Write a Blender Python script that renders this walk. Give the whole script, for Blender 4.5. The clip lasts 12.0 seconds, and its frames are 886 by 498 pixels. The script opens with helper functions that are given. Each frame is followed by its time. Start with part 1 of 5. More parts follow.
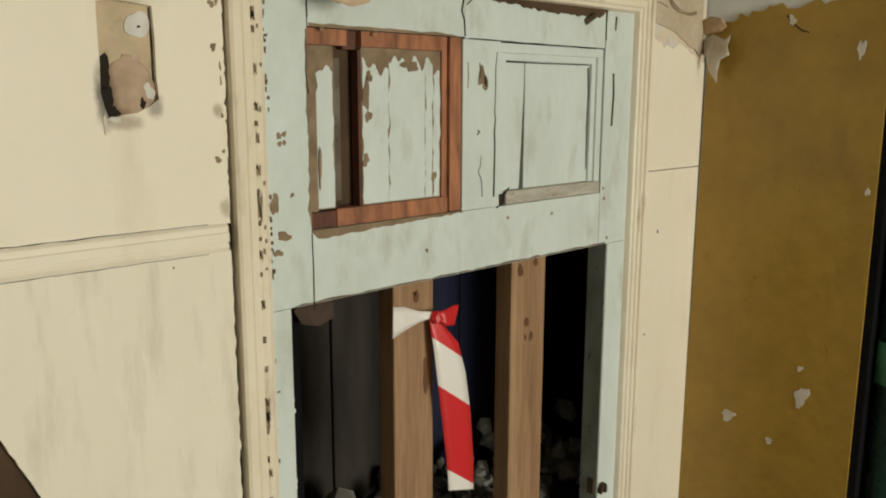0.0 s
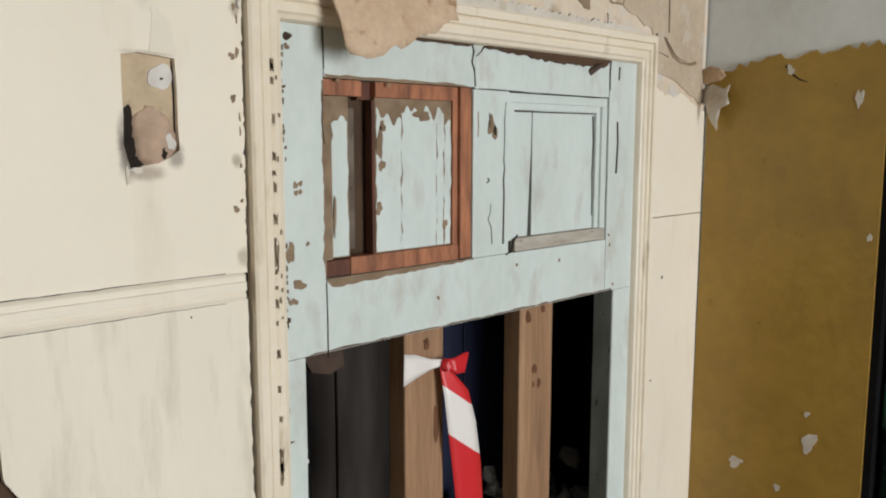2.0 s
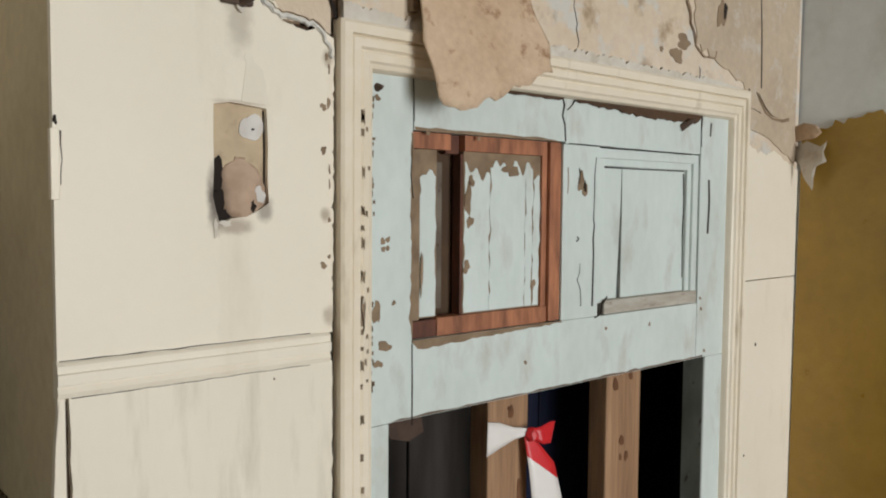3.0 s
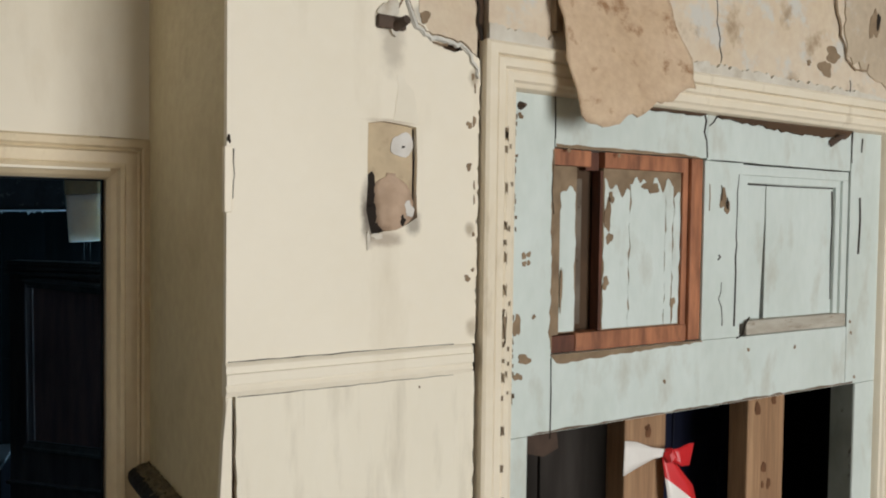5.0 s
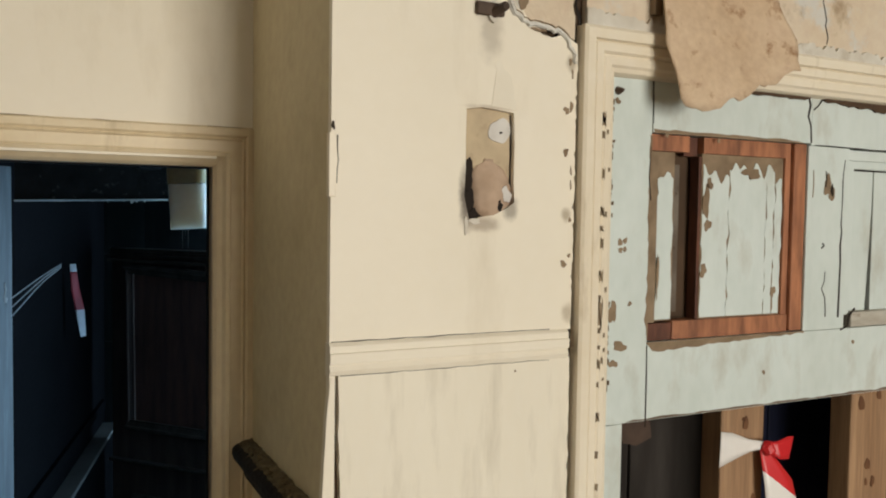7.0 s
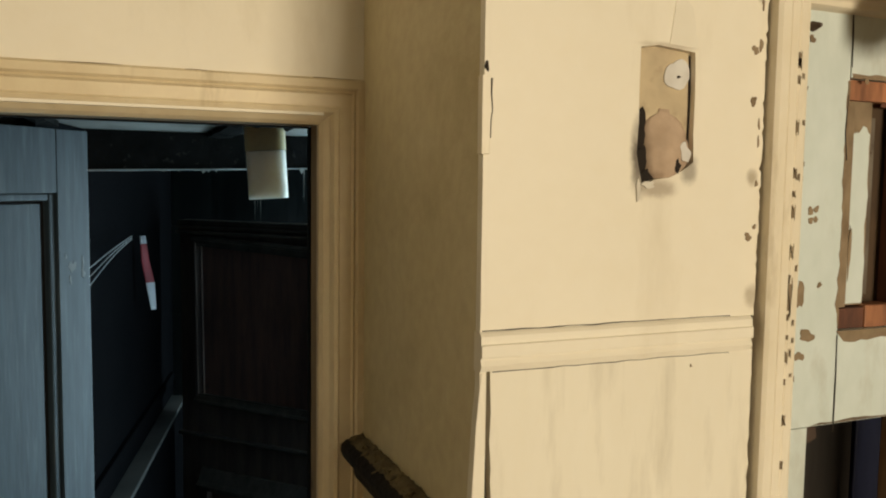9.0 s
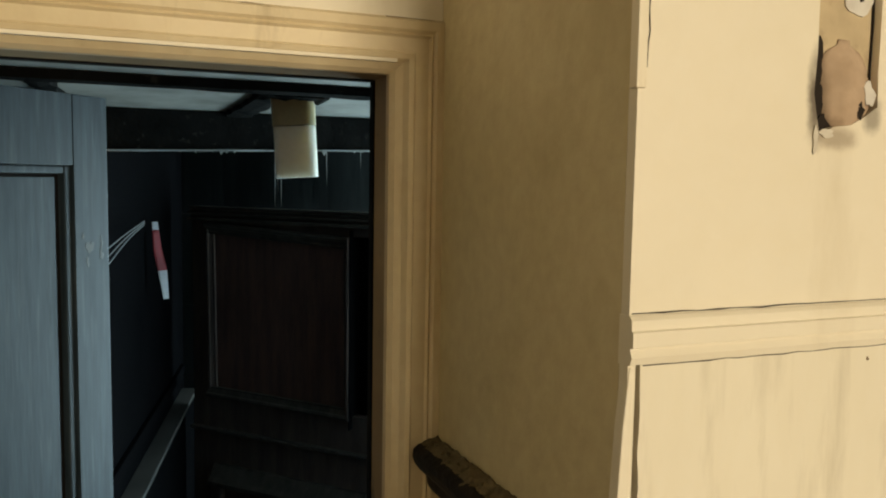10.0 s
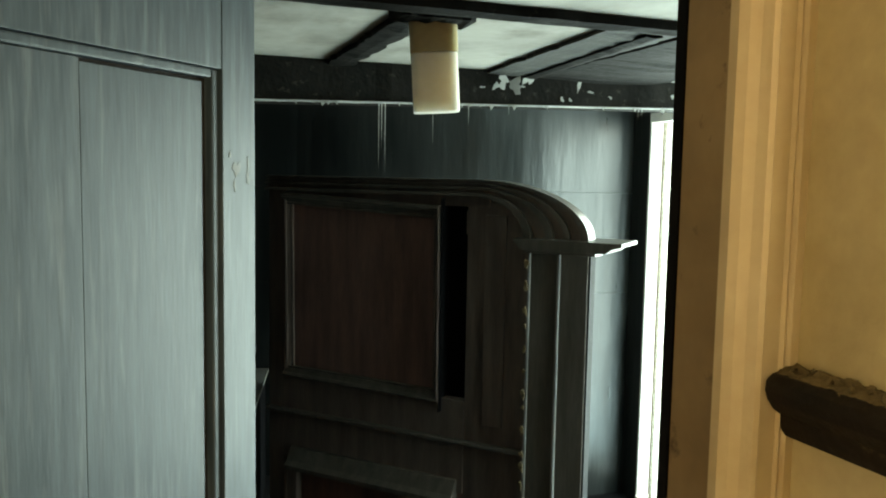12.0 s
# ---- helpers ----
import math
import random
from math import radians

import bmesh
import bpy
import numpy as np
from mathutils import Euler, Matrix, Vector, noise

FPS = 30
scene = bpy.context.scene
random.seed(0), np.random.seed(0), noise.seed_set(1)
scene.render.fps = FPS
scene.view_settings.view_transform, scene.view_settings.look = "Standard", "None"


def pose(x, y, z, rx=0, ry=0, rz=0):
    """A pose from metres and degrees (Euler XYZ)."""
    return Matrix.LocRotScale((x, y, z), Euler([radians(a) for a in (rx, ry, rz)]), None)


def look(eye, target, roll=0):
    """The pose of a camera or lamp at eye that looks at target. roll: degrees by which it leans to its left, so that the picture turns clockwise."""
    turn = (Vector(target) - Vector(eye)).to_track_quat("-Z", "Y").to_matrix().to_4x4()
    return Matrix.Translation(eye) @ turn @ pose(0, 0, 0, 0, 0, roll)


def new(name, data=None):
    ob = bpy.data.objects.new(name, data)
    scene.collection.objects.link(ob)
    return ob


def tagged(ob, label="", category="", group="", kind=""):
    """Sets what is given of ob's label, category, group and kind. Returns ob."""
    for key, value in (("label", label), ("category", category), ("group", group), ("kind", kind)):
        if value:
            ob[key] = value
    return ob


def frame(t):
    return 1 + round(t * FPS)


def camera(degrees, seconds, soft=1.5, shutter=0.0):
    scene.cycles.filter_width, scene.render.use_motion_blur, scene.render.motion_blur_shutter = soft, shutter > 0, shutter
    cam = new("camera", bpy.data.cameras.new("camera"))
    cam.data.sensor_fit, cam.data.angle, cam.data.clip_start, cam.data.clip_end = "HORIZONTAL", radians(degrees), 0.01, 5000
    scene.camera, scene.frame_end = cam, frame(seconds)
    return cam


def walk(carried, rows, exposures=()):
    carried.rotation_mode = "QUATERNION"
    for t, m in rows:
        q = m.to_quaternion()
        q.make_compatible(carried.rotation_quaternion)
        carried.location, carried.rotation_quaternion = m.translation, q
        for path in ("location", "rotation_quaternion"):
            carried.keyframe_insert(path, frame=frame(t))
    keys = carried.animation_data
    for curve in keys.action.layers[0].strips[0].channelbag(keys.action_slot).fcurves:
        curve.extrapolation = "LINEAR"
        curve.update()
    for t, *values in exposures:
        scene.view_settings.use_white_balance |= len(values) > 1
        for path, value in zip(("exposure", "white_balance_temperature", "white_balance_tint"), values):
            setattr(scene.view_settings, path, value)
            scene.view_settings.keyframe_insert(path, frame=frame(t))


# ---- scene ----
cam = camera(56.8, 12.0, soft=2.0)
METRES, EYE, TILT, LEAN, TURN = 1.05, 1.80, 0.0, 0.0, -43.6
ROWS = [
    (0.0, 0.0, 0.0, 0.0, 0.03, -10.7, -0.16),
    (0.5, -0.0084, -0.0037, 0.0001, -1.61, -9.24, -0.19),
    (1.0, -0.0073, -0.007, -0.0005, -1.39, -8.71, -0.2),
    (1.5, -0.0081, -0.0089, -0.0027, -0.88, -8.39, -0.2),
    (2.0, -0.0342, -0.0026, 0.005, -0.8, -7.59, -0.07),
    (2.5, -0.0691, 0.0439, 0.0047, 0.73, -5.44, -0.34),
    (3.0, -0.0821, 0.0535, -0.0027, 3.0, -3.37, -0.48),
    (3.5, -0.0926, 0.04, -0.0015, 5.06, -2.44, -0.58),
    (5.5, -0.111, 0.0254, -0.014, 13.07, -2.08, -0.79),
    (6.0, -0.1234, 0.0177, -0.0155, 14.27, -2.15, -0.83),
    (6.5, -0.1233, 0.0117, -0.0158, 15.46, -2.19, -0.87),
    (8.5, -0.1339, 0.0782, -0.0283, 20.79, -4.33, -0.76),
    (9.0, -0.2601, 0.1258, -0.0289, 20.69, -4.58, -0.76),
    (9.5, -0.3367, 0.1537, -0.0311, 20.58, -4.88, -0.82),
    (10.0, -0.3941, 0.2263, -0.0635, 20.84, -5.04, -0.97),
    (10.5, -0.4137, 0.2868, -0.1296, 21.44, -5.11, -1.05),
    (11.0, -0.5558, 0.2806, -0.1667, 21.49, -5.27, -0.96),
    (11.5, -0.6658, 0.2846, -0.1754, 21.86, -5.25, -1.1),
    (12.0, -0.6996, 0.3291, -0.1916, 23.05, -5.28, -1.06),
]
EXPOSURES = [(0.0, 0.1, 6900, 2), (0.6, 0.32, 6250, 6), (1.0, 0.38, 6000, 9), (2.5, 0.28, 5950, 10), (3.5, 0.2, 6050, 9), (5.5, 0.28, 6150, 9), (6.5, 0.26, 6450, 9), (8.5, 0.24, 7800, 8), (9.5, 0.28, 8900, 7),
             (10.5, 0.62, 9300, 6), (11.0, 1.56, 10300, 5), (11.5, 1.46, 12500, 5), (12.0, 1.46, 13500, 6)]
walk(cam, [(t, pose(0, 0, EYE, TILT, LEAN, TURN) @ pose(METRES * x, METRES * y, METRES * z, 90 + pitch, roll, yaw)) for t, x, y, z, yaw, pitch, roll in ROWS], EXPOSURES)

# ---- world and light ----
world = bpy.data.worlds.new("world")
scene.world = world
world.use_nodes = True
wn = world.node_tree.nodes
sky = wn.new("ShaderNodeTexSky")
sky.sky_type = "NISHITA"
sky.sun_disc = False
sky.sun_elevation, sky.sun_rotation = radians(38), radians(150)
world.node_tree.links.new(sky.outputs[0], wn["Background"].inputs[0])
wn["Background"].inputs[1].default_value = 0.12


def window_lamp(name, m, w, h, watts, colour):
    lamp = bpy.data.lights.new(name, "AREA")
    lamp.shape, lamp.size, lamp.size_y, lamp.energy, lamp.color = "RECTANGLE", w, h, watts, colour
    ob = new(name, lamp)
    ob.matrix_world = m
    return ob


window_lamp("window_daylight", look((1.0, -2.98, 1.6), (1.0, 0, 1.5)), 1.2, 1.55, 92, (1.0, 0.97, 0.90))
window_lamp("window_daylight", look((2.07, 2.98, 0.945), (0, 2.98, 0.945)), 2.08, 1.78, 100, (0.29, 0.62, 1.0))


# ---- materials ----
def material(name, rough=0.6, metal=0.0):
    m = bpy.data.materials.new(name)
    m.use_nodes = True
    n = m.node_tree.nodes
    b = n["Principled BSDF"]
    b.inputs["Roughness"].default_value, b.inputs["Metallic"].default_value = rough, metal
    return m, n, m.node_tree.links, b


def worn(name, a, b, c=None, rough=0.6, grain=60.0, blotch=4.0, bump=0.15, stretch=(1, 1, 1), spec=0.3, patchy=0.62, overlay=0.16, soft=0.03, stains=None, smudges=()):
    """Paint, plaster or wood: colour a with large blotches towards b, fine grain, and patches of c where it has worn through."""
    m, n, ln, bs = material(name, rough)
    tc = n.new("ShaderNodeTexCoord")
    mp = n.new("ShaderNodeMapping")
    mp.inputs["Scale"].default_value = stretch
    ln.new(tc.outputs["Object"], mp.inputs[0])
    big = n.new("ShaderNodeTexNoise")
    big.inputs["Scale"].default_value, big.inputs["Detail"].default_value = blotch, 6
    fine = n.new("ShaderNodeTexNoise")
    fine.inputs["Scale"].default_value, fine.inputs["Detail"].default_value = grain, 5
    ln.new(mp.outputs[0], big.inputs[0]), ln.new(mp.outputs[0], fine.inputs[0])
    r1 = n.new("ShaderNodeMapRange")
    r1.inputs[1].default_value, r1.inputs[2].default_value = 0.35, 0.7
    ln.new(big.outputs[0], r1.inputs[0])
    mix = n.new("ShaderNodeMix")
    mix.data_type = "RGBA"
    mix.inputs[6].default_value, mix.inputs[7].default_value = (*a, 1), (*b, 1)
    ln.new(r1.outputs[0], mix.inputs[0])
    out = mix.outputs[2]
    mul = n.new("ShaderNodeMix")
    mul.data_type, mul.blend_type = "RGBA", "OVERLAY"
    mul.inputs[0].default_value = overlay
    ln.new(out, mul.inputs[6]), ln.new(fine.outputs[0], mul.inputs[7])
    out = mul.outputs[2]
    if c:
        pn = n.new("ShaderNodeTexNoise")
        pn.inputs["Scale"].default_value, pn.inputs["Detail"].default_value, pn.inputs["Roughness"].default_value = blotch * 3.3, 8, 0.65
        ln.new(mp.outputs[0], pn.inputs[0])
        r2 = n.new("ShaderNodeMapRange")
        r2.inputs[1].default_value, r2.inputs[2].default_value = patchy, patchy + soft
        ln.new(pn.outputs[0], r2.inputs[0])
        mx = n.new("ShaderNodeMix")
        mx.data_type = "RGBA"
        mx.inputs[7].default_value = (*c, 1)
        ln.new(r2.outputs[0], mx.inputs[0]), ln.new(out, mx.inputs[6])
        out = mx.outputs[2]
    if stains:
        colour, scale, low, high, run = stains
        m2 = n.new("ShaderNodeMapping")
        m2.inputs["Scale"].default_value = run
        ln.new(tc.outputs["Object"], m2.inputs[0])
        sn = n.new("ShaderNodeTexNoise")
        sn.inputs["Scale"].default_value, sn.inputs["Detail"].default_value, sn.inputs["Roughness"].default_value = scale, 7, 0.6
        ln.new(m2.outputs[0], sn.inputs[0])
        r3 = n.new("ShaderNodeMapRange")
        r3.inputs[1].default_value, r3.inputs[2].default_value, r3.inputs[4].default_value = low, high, 0.75
        ln.new(sn.outputs[0], r3.inputs[0])
        m3 = n.new("ShaderNodeMix")
        m3.data_type = "RGBA"
        m3.inputs[7].default_value = (*colour, 1)
        ln.new(r3.outputs[0], m3.inputs[0]), ln.new(out, m3.inputs[6])
        out = m3.outputs[2]
    for spot, size, colour, deep in smudges:
        m4 = n.new("ShaderNodeMapping")
        m4.vector_type = "TEXTURE"
        m4.inputs["Location"].default_value, m4.inputs["Scale"].default_value = spot, size
        ln.new(tc.outputs["Object"], m4.inputs[0])
        wob = n.new("ShaderNodeMix")
        wob.data_type, wob.blend_type = "RGBA", "LINEAR_LIGHT"
        wob.inputs[0].default_value = 0.35
        wn2 = n.new("ShaderNodeTexNoise")
        wn2.inputs["Scale"].default_value, wn2.inputs["Detail"].default_value = 70, 5
        ln.new(tc.outputs["Object"], wn2.inputs[0])
        ln.new(m4.outputs[0], wob.inputs[6]), ln.new(wn2.outputs["Color"], wob.inputs[7])
        far = n.new("ShaderNodeVectorMath")
        far.operation = "LENGTH"
        ln.new(wob.outputs[2], far.inputs[0])
        r5 = n.new("ShaderNodeMapRange")
        r5.interpolation_type = "SMOOTHSTEP"
        r5.inputs[1].default_value, r5.inputs[2].default_value, r5.inputs[3].default_value, r5.inputs[4].default_value = 0.25, 1.0, deep, 0.0
        ln.new(far.outputs["Value"], r5.inputs[0])
        m5 = n.new("ShaderNodeMix")
        m5.data_type = "RGBA"
        m5.inputs[7].default_value = (*colour, 1)
        ln.new(r5.outputs[0], m5.inputs[0]), ln.new(out, m5.inputs[6])
        out = m5.outputs[2]
    ln.new(out, bs.inputs["Base Color"])
    rr = n.new("ShaderNodeMapRange")
    rr.inputs[3].default_value, rr.inputs[4].default_value = max(rough - 0.12, 0.05), min(rough + 0.12, 1)
    ln.new(fine.outputs[0], rr.inputs[0]), ln.new(rr.outputs[0], bs.inputs["Roughness"])
    bs.inputs["Specular IOR Level"].default_value = spec
    bp = n.new("ShaderNodeBump")
    bp.inputs["Strength"].default_value, bp.inputs["Distance"].default_value = bump, 0.004
    ad = n.new("ShaderNodeMath")
    ln.new(fine.outputs[0], ad.inputs[0]), ln.new(big.outputs[0], ad.inputs[1])
    ln.new(ad.outputs[0], bp.inputs["Height"]), ln.new(bp.outputs[0], bs.inputs["Normal"])
    return m


SOOTED = (0.10, 0.075, 0.055)
CREAM_SOOTED = worn("sooted_cream_paint", (0.79, 0.72, 0.60), (0.74, 0.67, 0.545), rough=0.5, grain=40, blotch=2.5, overlay=0.08, stains=((0.58, 0.50, 0.375), 6, 0.54, 0.85, (2, 2, 0.6)),
                    smudges=(((0.361, 0.92, 1.795), (0.012, 0.1, 0.046), SOOTED, 0.9), ((0.382, 0.92, 1.768), (0.034, 0.1, 0.013), (0.24, 0.17, 0.12), 0.6), ((0.420, 0.92, 1.786), (0.014, 0.1, 0.020), SOOTED, 0.6),
                             ((0.39, 0.92, 1.990), (0.022, 0.1, 0.050), (0.36, 0.31, 0.25), 0.55), ((0.388, 0.92, 1.901), (0.040, 0.1, 0.005), (0.40, 0.32, 0.24), 0.6), ((0.430, 0.92, 2.028), (0.022, 0.1, 0.014), (0.28, 0.26, 0.24), 0.6),
                             ((0.502, 0.92, 1.962), (0.010, 0.1, 0.014), (0.30, 0.23, 0.15), 0.7), ((0.499, 0.92, 1.780), (0.010, 0.1, 0.012), (0.30, 0.23, 0.15), 0.7), ((0.503, 0.92, 1.66), (0.012, 0.1, 0.016), (0.30, 0.23, 0.15), 0.6)))
CREAM = worn("cream_paint", (0.79, 0.72, 0.60), (0.74, 0.67, 0.545), rough=0.5, grain=40, blotch=2.5, overlay=0.08, stains=((0.58, 0.50, 0.375), 6, 0.54, 0.85, (2, 2, 0.6)))
CREAM_TRIM = worn("cream_gloss", (0.79, 0.71, 0.575), (0.72, 0.63, 0.49), rough=0.4, grain=50, blotch=5, overlay=0.10, stains=((0.42, 0.33, 0.22), 14, 0.60, 0.78, (2, 2, 0.5)))
TRIM_GRIMY = worn("grimy_cream_gloss", (0.70, 0.58, 0.40), (0.58, 0.46, 0.29), rough=0.42, grain=50, blotch=5, overlay=0.15, stains=((0.30, 0.20, 0.10), 10, 0.56, 0.80, (2, 2, 0.5)))
LINING_BROWN = worn("worn_brown_lining", (0.34, 0.24, 0.14), (0.22, 0.15, 0.085), (0.12, 0.08, 0.045), rough=0.6, grain=50, blotch=7, soft=0.1)
CREAM_GREY = worn("grey_cream_ghost", (0.765, 0.70, 0.585), (0.69, 0.625, 0.51), rough=0.6, grain=40, blotch=12, overlay=0.1)
PALE_BLUE = worn("pale_blue_paint", (0.62, 0.675, 0.65), (0.55, 0.60, 0.565), rough=0.42, grain=45, blotch=5, overlay=0.12, stretch=(1.6, 1.6, 0.8), stains=((0.40, 0.37, 0.30), 11, 0.56, 0.80, (1.5, 1.5, 0.7)))
GRIMY_SHADED_BLUE = worn("grimy_shaded_blue_paint", (0.24, 0.26, 0.235), (0.13, 0.14, 0.12), (0.06, 0.055, 0.045), rough=0.7, grain=60, blotch=14, patchy=0.60, soft=0.08, stretch=(1, 1, 0.5))
DEEP_RED = worn("dark_red_wood", (0.15, 0.055, 0.032), (0.07, 0.03, 0.02), rough=0.65, grain=40, blotch=12, stretch=(4, 4, 1), overlay=0.3)
RED_WOOD = worn("stripped_red_wood", (0.41, 0.17, 0.085), (0.21, 0.085, 0.046), rough=0.6, grain=34, blotch=11, stretch=(6, 6, 1), overlay=0.3, stains=((0.08, 0.04, 0.025), 12, 0.55, 0.78, (3, 3, 1)))
STUD_WOOD = worn("pine_stud", (0.37, 0.225, 0.125), (0.25, 0.14, 0.075), rough=0.65, grain=30, blotch=4, stretch=(9, 9, 0.5), overlay=0.4, stains=((0.13, 0.07, 0.04), 9, 0.55, 0.8, (6, 6, 0.4)))
TAN_BOARD = worn("torn_tan_wall", (0.60, 0.48, 0.35), (0.66, 0.57, 0.46), (0.58, 0.55, 0.50), rough=0.85, grain=80, blotch=6, patchy=0.52, soft=0.10, bump=0.4, stains=((0.28, 0.19, 0.11), 16, 0.58, 0.72, (1, 1, 1)))
PALE_PLASTER = worn("pale_plaster", (0.66, 0.64, 0.59), (0.50, 0.47, 0.42), rough=0.9, grain=80, blotch=24, bump=0.5)
RUBBLE = worn("dirty_rubble", (0.34, 0.32, 0.28), (0.17, 0.15, 0.13), rough=0.9, grain=60, blotch=9, bump=0.6, stains=((0.08, 0.07, 0.06), 16, 0.5, 0.7, (1, 1, 1)))
PLASTER = worn("bare_plaster", (0.62, 0.58, 0.51), (0.52, 0.46, 0.38), rough=0.85, grain=60, blotch=14, bump=0.5, stains=((0.35, 0.27, 0.18), 22, 0.55, 0.75, (1, 1, 1)))
MUSTARD = worn("mustard_paint", (0.36, 0.22, 0.035), (0.29, 0.175, 0.03), rough=0.33, grain=38, blotch=7, bump=0.55, spec=0.45, stains=((0.22, 0.13, 0.03), 12, 0.58, 0.8, (1, 1, 0.6)))
GREY_BLUE = worn("pale_grey_blue_plaster", (0.74, 0.76, 0.75), (0.62, 0.64, 0.62), rough=0.8, grain=50, blotch=5, stains=((0.48, 0.46, 0.40), 7, 0.56, 0.8, (1, 1, 0.7)))
DARK_WOOD = worn("dark_stained_wood", (0.145, 0.110, 0.098), (0.080, 0.060, 0.054), rough=0.36, grain=30, blotch=4, stretch=(5, 5, 0.6), spec=0.4, overlay=0.3, stains=((0.085, 0.068, 0.052), 7, 0.58, 0.85, (4, 4, 0.5)))
DOOR_DARK = worn("dark_door_varnish", (0.025, 0.038, 0.047), (0.012, 0.020, 0.026), rough=0.42, grain=26, blotch=9, stretch=(7, 7, 0.7), spec=0.22, bump=0.06, overlay=0.35, stains=((0.085, 0.10, 0.108), 11, 0.53, 0.85, (7, 7, 0.45)))
BLACK_WALL = worn("black_gloss_wall", (0.012, 0.015, 0.015), (0.005, 0.007, 0.007), rough=0.33, grain=9, blotch=3, bump=0.8, spec=0.46, stretch=(2.2, 2.2, 0.35), stains=((0.030, 0.036, 0.036), 3.0, 0.50, 0.80, (2.5, 2.5, 0.6)))
BLACK = worn("near_black", (0.007, 0.007, 0.008), (0.004, 0.004, 0.004), rough=0.8, spec=0.1)
# near-black colour that stands for shade on the partition and in the gap
SHADE_BLACK = worn("near_black_shade", (0.0035, 0.0035, 0.004), (0.0025, 0.0025, 0.003), rough=0.9, spec=0.03)
SOOTY_CEILING = worn("sooty_boarding", (0.40, 0.38, 0.34), (0.22, 0.205, 0.18), (0.13, 0.115, 0.095), rough=0.85, grain=30, blotch=1.6, patchy=0.52, soft=0.30, stains=((0.07, 0.062, 0.052), 2.6, 0.46, 0.80, (1.6, 0.7, 1)))
DIRTY_WHITE = worn("sooty_white_ceiling", (0.60, 0.60, 0.57), (0.38, 0.37, 0.34), rough=0.85, grain=50, blotch=3)
WHITE = worn("white_frame_paint", (0.8, 0.8, 0.78), (0.7, 0.7, 0.68), rough=0.5)
CREAM_PLASTIC = worn("cream_plastic", (0.77, 0.67, 0.57), (0.69, 0.59, 0.49), rough=0.35, bump=0.02)
GREEN = worn("dark_green_paint", (0.012, 0.04, 0.028), (0.008, 0.02, 0.015), rough=0.3)
FLOOR_WOOD = worn("worn_floorboards", (0.16, 0.10, 0.06), (0.10, 0.065, 0.04), rough=0.7, grain=30, stretch=(1, 8, 8))
# darker cream that carries the shade of the side-facing return
CREAM_SHADED = worn("shaded_cream_paint", (0.64, 0.545, 0.36), (0.55, 0.46, 0.285), rough=0.7, grain=55, blotch=3, overlay=0.2, bump=0.3, stains=((0.40, 0.31, 0.17), 7, 0.55, 0.85, (1, 1, 0.7)))
CREAM_STREAK = worn("cream_streaked_paint", (0.78, 0.72, 0.60), (0.73, 0.665, 0.545), rough=0.5, grain=40, blotch=3, overlay=0.06, stretch=(2, 1, 0.6), stains=((0.50, 0.44, 0.345), 5, 0.50, 0.80, (6, 1, 1.1)))
GAP_WOOD = worn("dark_raw_wood", (0.085, 0.05, 0.028), (0.05, 0.03, 0.018), rough=0.9, grain=60, blotch=8)
OLD_BOARD = worn("old_grey_board", (0.20, 0.15, 0.11), (0.12, 0.085, 0.06), rough=0.85, grain=40, blotch=6, stretch=(4, 4, 0.8))
CHIP_BROWN = worn("chipped_bare_wood", (0.36, 0.275, 0.18), (0.22, 0.155, 0.10), rough=0.85, grain=70, blotch=30)
BROWN_SCAR = worn("bare_brown_wood", (0.27, 0.195, 0.125), (0.17, 0.115, 0.07), rough=0.85, grain=70, blotch=30)
BROWN_PAPER = worn("brown_paper", (0.52, 0.38, 0.28), (0.36, 0.25, 0.17), rough=0.85, grain=60, blotch=26, stains=((0.16, 0.10, 0.065), 30, 0.55, 0.72, (1, 1, 1)))
BACKING = worn("stained_backing", (0.56, 0.45, 0.30), (0.44, 0.34, 0.23), rough=0.9, grain=60, blotch=18, stains=((0.20, 0.13, 0.085), 22, 0.52, 0.75, (1, 1, 1)))
PAPER_TAN = worn("tan_lining_paper", (0.50, 0.405, 0.30), (0.43, 0.345, 0.25), (0.53, 0.48, 0.41), rough=0.85, grain=60, blotch=7, patchy=0.55, soft=0.15, bump=0.4, stains=((0.27, 0.19, 0.12), 10, 0.60, 0.80, (1, 1, 1)))
GREY_SILL_AND_BARS = worn("weathered_sill_backlit_bar_grey", (0.46, 0.43, 0.37), (0.33, 0.29, 0.235), (0.22, 0.17, 0.12), rough=0.8, grain=60, blotch=12, stretch=(0.8, 4, 4), patchy=0.57, soft=0.12)
SLOT_SHADED = worn("mottled_shaded_slot_board", (0.17, 0.14, 0.11), (0.085, 0.062, 0.046), (0.05, 0.024, 0.014), rough=0.9, grain=50, blotch=18, patchy=0.58, soft=0.1)
DIM_SCRAP = worn("dim_brown_scrap", (0.085, 0.055, 0.040), (0.05, 0.033, 0.025), rough=0.9, grain=60, blotch=20)
OFF_WHITE = worn("off_white_scrap", (0.64, 0.61, 0.57), (0.56, 0.52, 0.48), rough=0.8, blotch=40)
# closet boards: the shade inside the closet is in these dark colours
CLOSET_SHADED = worn("shaded_closet_board", (0.05, 0.042, 0.036), (0.03, 0.024, 0.02), rough=0.9, grain=40, blotch=6, stretch=(4, 4, 0.8))
NAVY_BOARD = worn("dark_navy_board", (0.016, 0.02, 0.05), (0.009, 0.011, 0.028), rough=0.6, grain=40, blotch=6, stretch=(4, 4, 0.8), stains=((0.04, 0.045, 0.07), 9, 0.6, 0.8, (4, 4, 0.5)))
